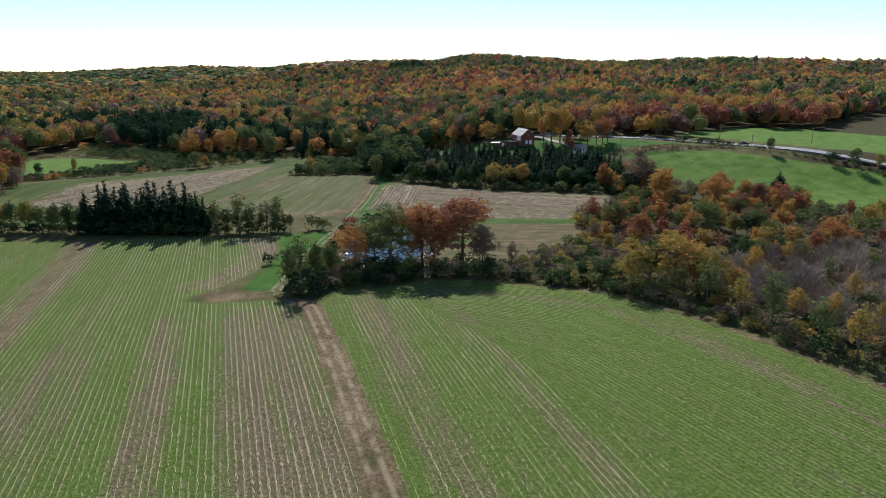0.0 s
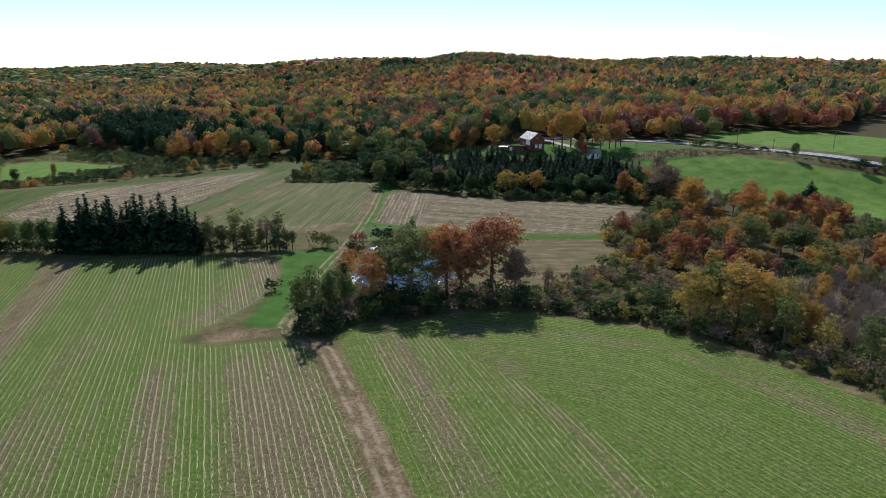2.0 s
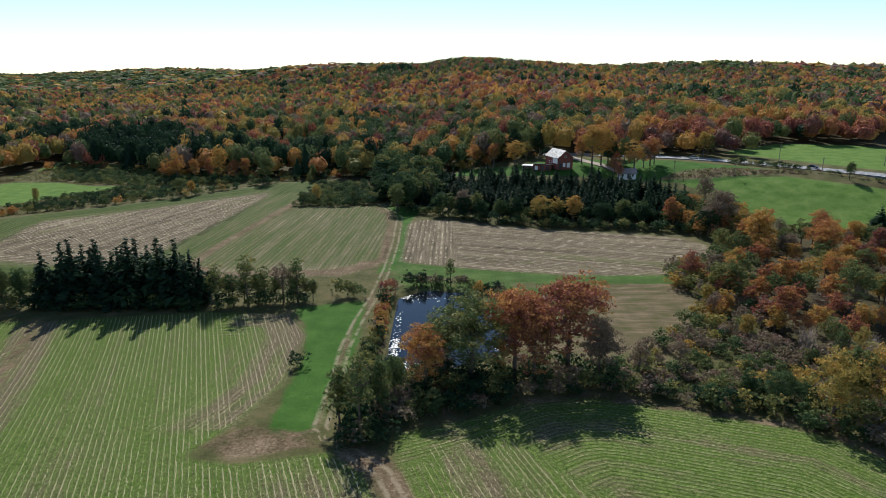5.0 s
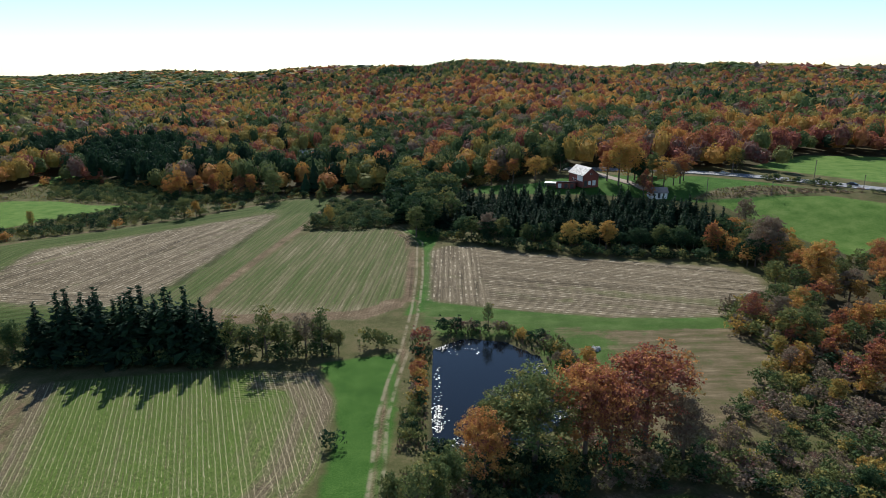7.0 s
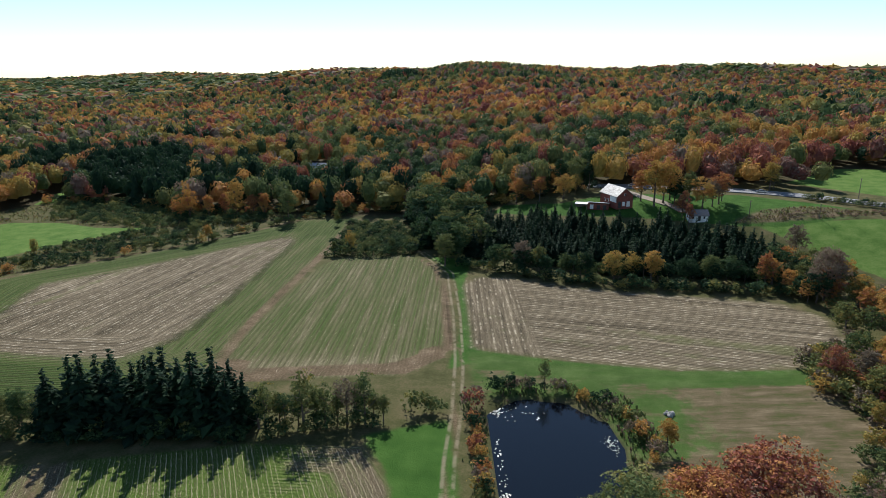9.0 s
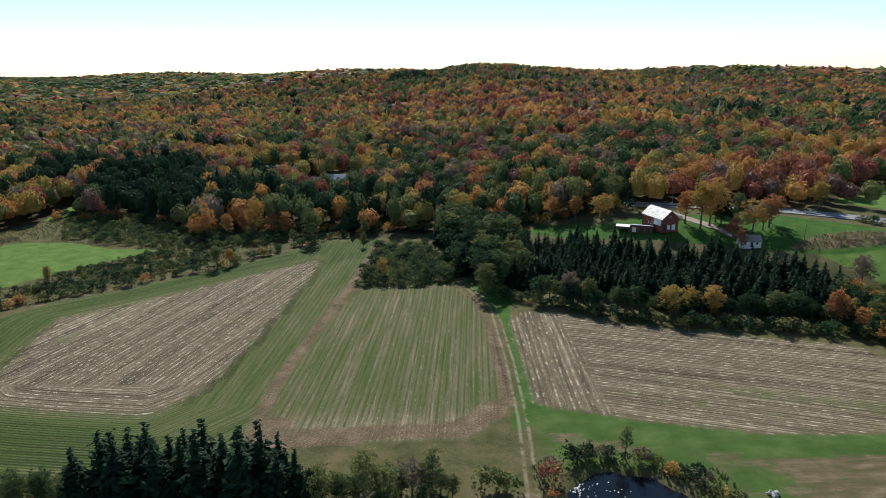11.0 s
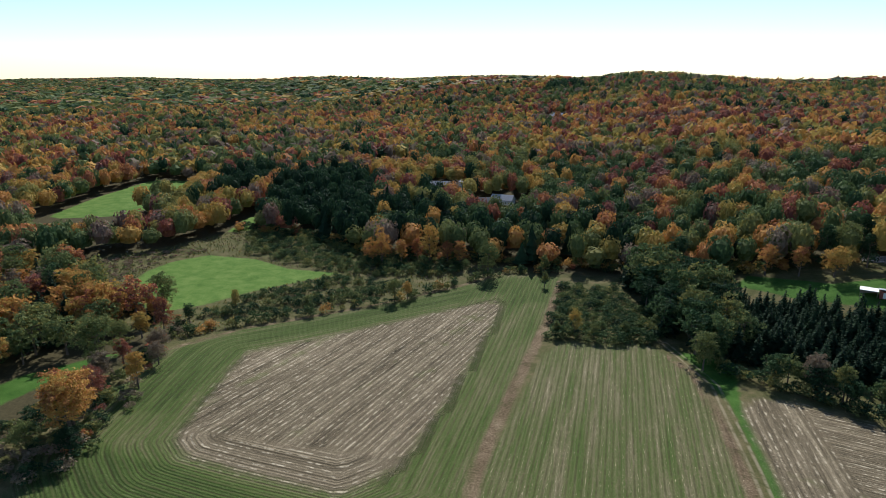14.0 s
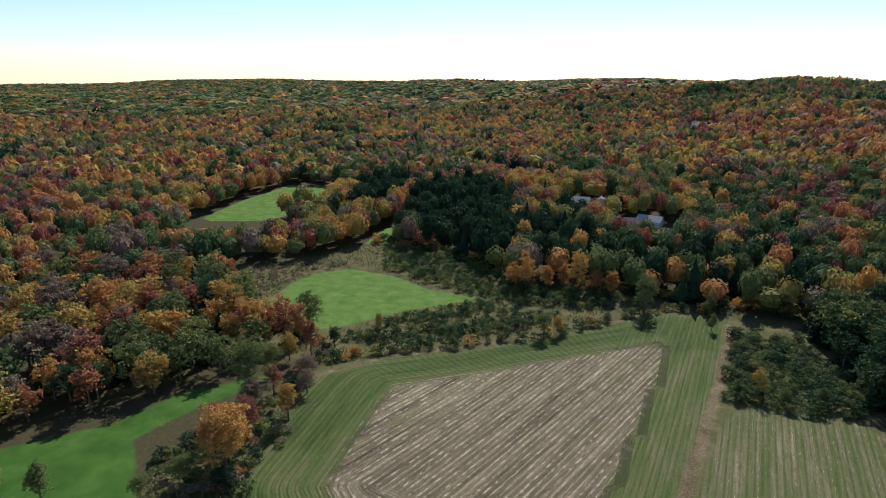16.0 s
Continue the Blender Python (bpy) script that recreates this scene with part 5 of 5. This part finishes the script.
def house(name, x, y, turn, length, width, eave, ridge, wall_mat, roof_mat, label, openings=(), end_mat=None, category="house"):
    root = new(name)
    t = 0.2
    for s in (-1, 1):
        box_part("wall", (0, s * (width / 2 - t / 2), eave / 2 - 0.3, length - 2 * t - 0.01, t, eave + 0.6), wall_mat, root)
        part("wall", gable_wall(bmesh.new(), s * (length / 2) - (t if s > 0 else 0), width, eave, ridge, t), end_mat or wall_mat, root)
    part("roof", gable_roof(bmesh.new(), length, width, eave, ridge), roof_mat, root)
    for kind, side, u, z, w, h in openings:
        ax = side in ("front", "back")
        px_ = u if ax else (length / 2 if side == "east" else -length / 2)
        py_ = (-width / 2 if side == "front" else width / 2) if ax else u
        if kind == "window":
            window(root, px_, py_, z, w, h, ax)
        else:
            box_part(kind, (px_, py_, z, *((w, 0.14, h) if ax else (0.14, w, h))), WHITE if kind == "panel" else DARK, root, "white boarded panel" if kind == "panel" else "dark door", 0.02)
    root.matrix_basis = pose(x, y, float(ground_z(x, y)), 0, 0, turn)
    return tagged(root, label, category)


# the barn: its long axis runs away from the fields, pale roof patched and weathered
house("barn", 44.5, 329, 106, 13, 7.6, 4.9, 8.0, BARN_RED, ROOF, "red-brown timber barn with a patched pale sheet roof",
      [("panel", "west", -1.6, 1.4, 1.6, 2.2), ("panel", "west", 0.6, 1.5, 1.3, 1.8), ("door", "west", 2.5, 1.3, 1.5, 2.6), ("window", "west", 0, 5.4, 0.9, 1.0), ("panel", "back", -3.6, 3.3, 4.8, 2.4), ("window", "back", 2.6, 2.2, 1.0, 1.2), ("window", "back", 0.3, 2.2, 1.0, 1.2)], category="barn")
shed = new("shed")
box_part("wall", (0, 0, 1.0, 8.6, 3.6, 2.6), BARN_RED, shed, "red-brown board walls", 0.03)
bm = box(bmesh.new(), 0, 0, 2.55, 9.2, 4.3, 0.14, 0.02)
bmesh.ops.rotate(bm, verts=bm.verts, cent=(0, 0, 2.4), matrix=Matrix.Rotation(radians(-9), 3, "X"))
part("roof", bm, plain("grey_sheet", (0.42, 0.43, 0.45), 0.4, metal=0.3, scale=0.9, vary=0.25), shed, "grey sheet roof")
for x in (-2.6, 0.2, 2.8):
    box_part("door", (x, -1.82, 0.9, 1.4, 0.1, 1.9), WHITE if x < 0 else DARK, shed)
shed.matrix_basis = pose(36.6, 327.6, float(ground_z(36.6, 327.6)), 0, 0, -22)
tagged(shed, "low red-brown shed with a grey sheet roof beside the barn", "shed")
lean = new("lean_to")
box_part("roof", (0, 0, 2.3, 5.4, 4.4, 0.14), WHITE, lean, "white sheet roof", 0.02)
for x in (-2.4, 2.4):
    for y in (-1.9, 1.9):
        part("post", rod(bmesh.new(), (x, y, -0.4), (x, y, 2.25), 0.09, 0.08, 6), WOOD, lean)
box_part("wall", (0, 2.0, 1.0, 5.0, 0.1, 2.4), WOOD, lean)
lean.matrix_basis = pose(30.2, 331.0, float(ground_z(30.2, 331.0)), 0, 0, -22)
tagged(lean, "small open lean-to with a white sheet roof", "lean-to")
house("cottage", 70.8, 308.0, -4, 7.2, 4.6, 2.3, 4.0, WHITE, GREY_ROOF, "small white cottage with a dark shingle roof",
      [("window", "front", -2.2, 1.4, 0.9, 1.1), ("window", "front", 2.1, 1.4, 0.9, 1.1), ("door", "front", 0.2, 1.0, 1.0, 2.0), ("window", "west", 0, 1.5, 0.9, 1.1)])

# houses half hidden in the woods
PALE = plain("pale_siding", (0.55, 0.55, 0.55), 0.7, vary=0.12)
TAN = plain("tan_siding", (0.42, 0.36, 0.28), 0.7, vary=0.15)
LIGHT_ROOF = plain("light_shingles", (0.33, 0.33, 0.34), 0.8, scale=2.0, vary=0.25)
OPEN_FRONT = [("window", "front", -3.2, 1.5, 1.2, 1.2), ("window", "front", 3.2, 1.5, 1.2, 1.2), ("door", "front", 0.3, 1.0, 1.1, 2.1)]
HOMES_AT = [(-162, 547, 8, 14, LIGHT_ROOF, PALE, "pale grey"), (-148, 551, 95, 10, GREY_ROOF, WHITE, "white"), (-112, 505, -12, 14, LIGHT_ROOF, WHITE, "white"), (-122, 495, 20, 9, GREY_ROOF, TAN, "tan"),
            (-222, 657, 5, 11, LIGHT_ROOF, TAN, "tan"), (-420, 724, 30, 18, LIGHT_ROOF, WHITE, "long white"), (-92, 1036, 0, 14, LIGHT_ROOF, PALE, "pale grey"), (-98, 1020, 15, 10, LIGHT_ROOF, WHITE, "white")]
for x, y, turn, l, roof, wall, word in HOMES_AT:
    house("house", x, y, turn, l, 8.0, 3.2, 6.0, wall, roof, f"{word} house among autumn trees", OPEN_FRONT)

# ---- poles along the road ----
def pole(x, y, h):
    root = new("utility_pole")
    part("post", rod(bmesh.new(), (0, 0, -0.8), (0, 0, h), 0.17, 0.11, 8), WOOD, root)
    arm = box_part("crossarm", (0, 0, h - 0.7, 2.2, 0.12, 0.14), WOOD, root, "", 0.01)
    for k in (-0.95, -0.4, 0.4, 0.95):
        part("insulator", rod(bmesh.new(), (k, 0, h - 0.64), (k, 0, h - 0.42), 0.06, 0.04, 6), DARK, arm)
    root.matrix_basis = pose(x, y, float(ground_z(x, y)), 0, 0, 40)
    return tagged(root, "weathered wooden utility pole with a crossarm by the road", "utility pole", "roadside poles")


for x, y, h in ((92, 308.5, 6.0), (151, 331, 9.0), (157, 306, 6.0), (194, 319, 8.5), (115, 300, 6.0), (62, 362.5, 9.0)):
    pole(x, y, h)


# ---- cars ----
def car(x, y, heading, paint, label):
    root = new("car")
    bm = bmesh.new()
    outline = [(-2.2, 0.35), (-2.25, 0.75), (-2.1, 0.98), (-1.1, 1.02), (1.0, 1.0), (2.0, 0.86), (2.25, 0.7), (2.25, 0.35)]
    a = [bm.verts.new((u, -0.88, v)) for u, v in outline]
    b = [bm.verts.new((u, 0.88, v)) for u, v in outline]
    bm.faces.new(a)
    bm.faces.new(list(reversed(b)))
    for i in range(len(a)):
        bm.faces.new([a[i - 1], a[i], b[i], b[i - 1]])
    bmesh.ops.recalc_face_normals(bm, faces=list(bm.faces))
    bmesh.ops.bevel(bm, geom=list(bm.edges), offset=0.06, segments=1, affect="EDGES")
    part("body", bm, paint, root)
    for top, mat, name in ((False, GLASS, "windows"), (True, paint, "roof")):
        bm = bmesh.new()
        lo, hi = (0.98, 1.40) if not top else (1.39, 1.47)
        c0, c1 = ((-1.75, 1.1), (-1.15, 0.35)) if not top else ((-1.2, 0.4), (-1.1, 0.3))
        w0, w1 = (0.8, 0.66) if not top else (0.67, 0.6)
        v = [bm.verts.new(p) for p in ((c0[0], -w0, lo), (c0[1], -w0, lo), (c0[1], w0, lo), (c0[0], w0, lo), (c1[0], -w1, hi), (c1[1], -w1, hi), (c1[1], w1, hi), (c1[0], w1, hi))]
        for f in ((0, 3, 2, 1), (4, 5, 6, 7), (0, 1, 5, 4), (1, 2, 6, 5), (2, 3, 7, 6), (3, 0, 4, 7)):
            bm.faces.new([v[i] for i in f])
        part("window_band" if not top else "roof", bm, mat, root, "dark car windows" if not top else "")
    for u in (-1.4, 1.4):
        for s in (-0.8, 0.8):
            wheel = part("wheel", rod(bmesh.new(), (u, s - 0.1, 0.33), (u, s + 0.1, 0.33), 0.33, 0.33, 14), RUBBER, root, "black tyre")
            part("rim", rod(bmesh.new(), (u, s - 0.115, 0.33), (u, s + 0.115, 0.33), 0.2, 0.2, 10), CAR_SILVER, wheel)
    for s in (-0.62, 0.62):
        box_part("headlight", (2.24, s, 0.72, 0.06, 0.3, 0.12), WHITE, root)
    root.matrix_basis = pose(x, y, float(land(x, y)) + (0.36 if line_gap(ROAD, np.array([x]), np.array([y]))[0] < 5 else 0.1), 0, 0, heading)
    return tagged(root, label, "car")


for x, y, heading, paint, label in ((156, 311.5, -46, CAR_DARK, "dark saloon car on the asphalt road"), (116, 345.5, -32, CAR_SILVER, "silver-white car on the asphalt road"), (63, 365, -8, CAR_SILVER, "silver car on the road behind the barn")):
    car(x, y, heading, paint, label)

# ---- stones in the fallow ----
bm = bmesh.new()
for k in range(7):
    m = Matrix.LocRotScale((math.cos(k * 2.2) * 0.75 * (k > 0), math.sin(k * 2.2) * 0.55 * (k > 0), 0.25 + 0.2 * (k == 0)), Euler((k, k * 1.7, k * 0.6)), (0.55 + 0.07 * (k % 3), 0.42, 0.36))
    bmesh.ops.create_icosphere(bm, subdivisions=2, radius=1.0, matrix=m)
for v in bm.verts:
    v.co += noise.noise_vector(v.co * 1.6) * 0.14
me = bpy.data.meshes.new("boulder_pile")
bm.to_mesh(me)
bm.free()
me.materials.append(STONE)
pile = new("boulder_pile", me)
pile.matrix_basis = pose(12, 178, float(ground_z(12, 178)))
tagged(pile, "pile of pale field stones on weedy ground", "stones")

# ---- floating leaves on the pond ----
V, F = [], []
pr = np.random.default_rng(41)
for cx, cy, sx, sy, n in ((-23.4, 151, 0.6, 3.0, 150), (-22.5, 182, 1.2, 0.9, 70), (-2.2, 169, 0.6, 1.2, 50), (-23.4, 166, 0.3, 5.0, 30), (-19, 143, 3.0, 0.8, 90), (-1, 151, 1.4, 1.8, 80), (-16, 181, 4.0, 2.0, 24)):
    for _ in range(n):
        x, y, rr = cx + pr.normal() * sx, cy + pr.normal() * sy, pr.uniform(0.08, 0.18)
        k = len(V)
        tilt = pr.normal(size=2) * 0.12
        for j in range(7):
            a = 0.45 + j * 0.9
            V.append((x + math.cos(a) * rr, y + math.sin(a) * rr, -0.52 + rr * (tilt[0] * math.cos(a) + tilt[1] * math.sin(a))))
        F += [(k, k + j, k + j + 1) for j in range(1, 6)]
ob = new("lily_pads", np_mesh("lily_pads", V, F, PAD))
tagged(ob, "pale floating lily pads along the pond's shore", "lily pads", kind="stuff")


# ---- residue left along the rows ----
def residue(name, outline, azimuth, spacing, step, seed, label, y0=40, ragged=0.08, headland=9.0, turned=0.15, size=1.0, keep=0.6, where=None):
    """Short pale stalks lying along the rows of a field."""
    r = np.random.default_rng(seed)
    a = radians(azimuth)
    p = np.array(outline, float)
    u, w = p[:, 0] * math.cos(a) - p[:, 1] * math.sin(a), p[:, 0] * math.sin(a) + p[:, 1] * math.cos(a)
    k = np.arange(math.floor(u.min() / spacing), math.ceil(u.max() / spacing) + 1)
    U, W = np.meshgrid((k + 0.25) * spacing, np.arange(w.min(), w.max(), step))
    lot = np.broadcast_to(r.uniform(0.15, 1.7, len(k)), U.shape).ravel()              # rows differ in what was left on them
    U = U.ravel() + r.normal(0, ragged, U.size)
    W = W.ravel() + r.uniform(-0.5, 0.5, W.size) * step
    x, y = U * math.cos(a) + W * math.sin(a), -U * math.sin(a) + W * math.cos(a)
    ok = (sdf(outline, x, y) > headland) & (y > y0) & (y < 400) & (np.abs(x) < 260) & (r.random(x.size) < keep * lot * (0.35 + 1.2 * value_noise(x, y, 9, seed)))
    if where:
        ok &= where(x, y)
    x, y = x[ok], y[ok]
    n = len(x)
    ang = a + r.normal(0, turned, n)
    l, b = r.uniform(0.10, 0.32, n) * size, r.uniform(0.018, 0.036, n) * size
    dx, dy = np.sin(ang), np.cos(ang)
    z = ground_z(x, y) + 0.05
    tip = r.uniform(0.0, 0.12, n)
    V = np.stack([np.stack([x - dx * l - dy * b, y - dy * l + dx * b, z], 1), np.stack([x - dx * l + dy * b, y - dy * l - dx * b, z + 0.03], 1),
                  np.stack([x + dx * l + dy * b, y + dy * l - dx * b, z + 0.03 + tip], 1), np.stack([x + dx * l - dy * b, y + dy * l + dx * b, z + tip], 1)], 1).reshape(-1, 3)
    ob = new(name, np_mesh(name, V, np.arange(len(V)).reshape(-1, 4), STRAW, quads=True))
    return tagged(ob, label, "stubble", kind="stuff")


residue("stubble_rows", FRONT_FIELD, -17.5, 0.85, 0.3, 51, "thin pale stubble rows in the green crop", headland=5.0, keep=0.55, ragged=0.045, size=0.8, turned=0.08, where=lambda x, y: x < np.interp(y, [-100, 20, 56, 88, 104, 120], [80, 45, 31, 14, 3, -8]) - 1)
residue("stubble_rows", LEFT_FIELD, -20, 0.85, 0.26, 52, "pale corn stubble rows between strips of green", headland=1.0, ragged=0.06, turned=0.12, size=0.95, keep=0.8)
residue("stubble_rows", OUTER_FIELD, -20, 0.85, 0.6, 53, "thin pale stubble rows in the green crop", headland=1.0, keep=0.4)
residue("stubble_rows", MID_FIELD, 4, 1.5, 0.35, 54, "pale stubble rows in olive-green ground", headland=1.0, size=0.9, keep=0.14, ragged=0.1)
residue("stubble_rows", WEST_TAN, 16, 1.5, 0.28, 55, "pale scattered straw on harvested tan ground", headland=0.5, ragged=0.14, turned=0.25, size=1.3, keep=0.55, where=lambda x, y: (y > 224) & (value_noise(x, y, 14, 8) > 0.35))
residue("stubble_rows", EAST_TAN, 108, 1.5, 0.35, 56, "pale scattered straw on harvested tan ground", headland=3.0, ragged=0.16, turned=0.3, size=1.2, keep=0.45, where=lambda x, y: x > -8)


# ---- weeds and tall grass ----
def weeds(name, outlines, gap, seed, tall, tints, label, clear=()):
    """Tufts of five blades each, in one mesh."""
    r = np.random.default_rng(seed)
    p = np.concatenate([np.array(o, float) for o in outlines])
    (x0, y0), (x1, y1) = p.min(0), p.max(0)
    n = int((x1 - x0) * (y1 - y0) / gap**2)
    x, y = r.uniform(x0, x1, n), r.uniform(y0, y1, n)
    ok = (union(outlines, x, y) > 0.3) & (value_noise(x, y, 7, seed) > 0.3)
    for o in clear:
        ok &= sdf(o, x, y) < -0.5
    x, y = x[ok], y[ok]
    n = len(x)
    z = ground_z(x, y)
    h, t = r.uniform(0.5, 1.2, n) * tall, r.choice(tints, n)
    V = []
    for k in range(5):
        a = r.uniform(0, 6.283, n)
        w, lean_by = h * 0.22, h * r.uniform(0.2, 0.7, n)
        cx, cy = np.cos(a), np.sin(a)
        V.append(np.stack([np.stack([x - cy * w, y + cx * w, z - 0.03], 1), np.stack([x + cy * w, y - cx * w, z - 0.03], 1), np.stack([x + cx * lean_by, y + cy * lean_by, z + h * r.uniform(0.7, 1.1, n)], 1)], 1))
    V = np.stack(V, 1).reshape(-1, 3)
    ob = new(name, np_mesh(name, V, np.arange(len(V)).reshape(-1, 3), LEAF, {"tint": np.repeat(t, 15)}))
    return tagged(ob, label, "weeds", kind="stuff")


weeds("roadside_weeds", [ROUGH], 0.9, 62, 0.7, [0.95, 0.98, 0.45], "tall dry brown weeds below the road")
weeds("meadow_weeds", [WEST_OPEN], 1.5, 63, 0.8, [0.4, 0.45, 0.95, 0.3], "tall olive and brown weeds round the meadow", [WEST_MEADOW, NOOK])
POND_BANK = [(-31, 138), (-30, 188), (-14, 194), (6, 186), (10, 160), (6, 150), (12, 138), (-12, 122), (-27, 116)]
weeds("bank_weeds", [POND_BANK], 0.8, 64, 0.7, [0.35, 0.42, 0.95, 0.3], "tall olive and brown weeds on the pond's bank", [POND])
weeds("creek_weeds", [CREEK], 1.0, 65, 0.8, [0.35, 0.42, 0.95, 0.28], "tall olive and brown weeds along the creek")
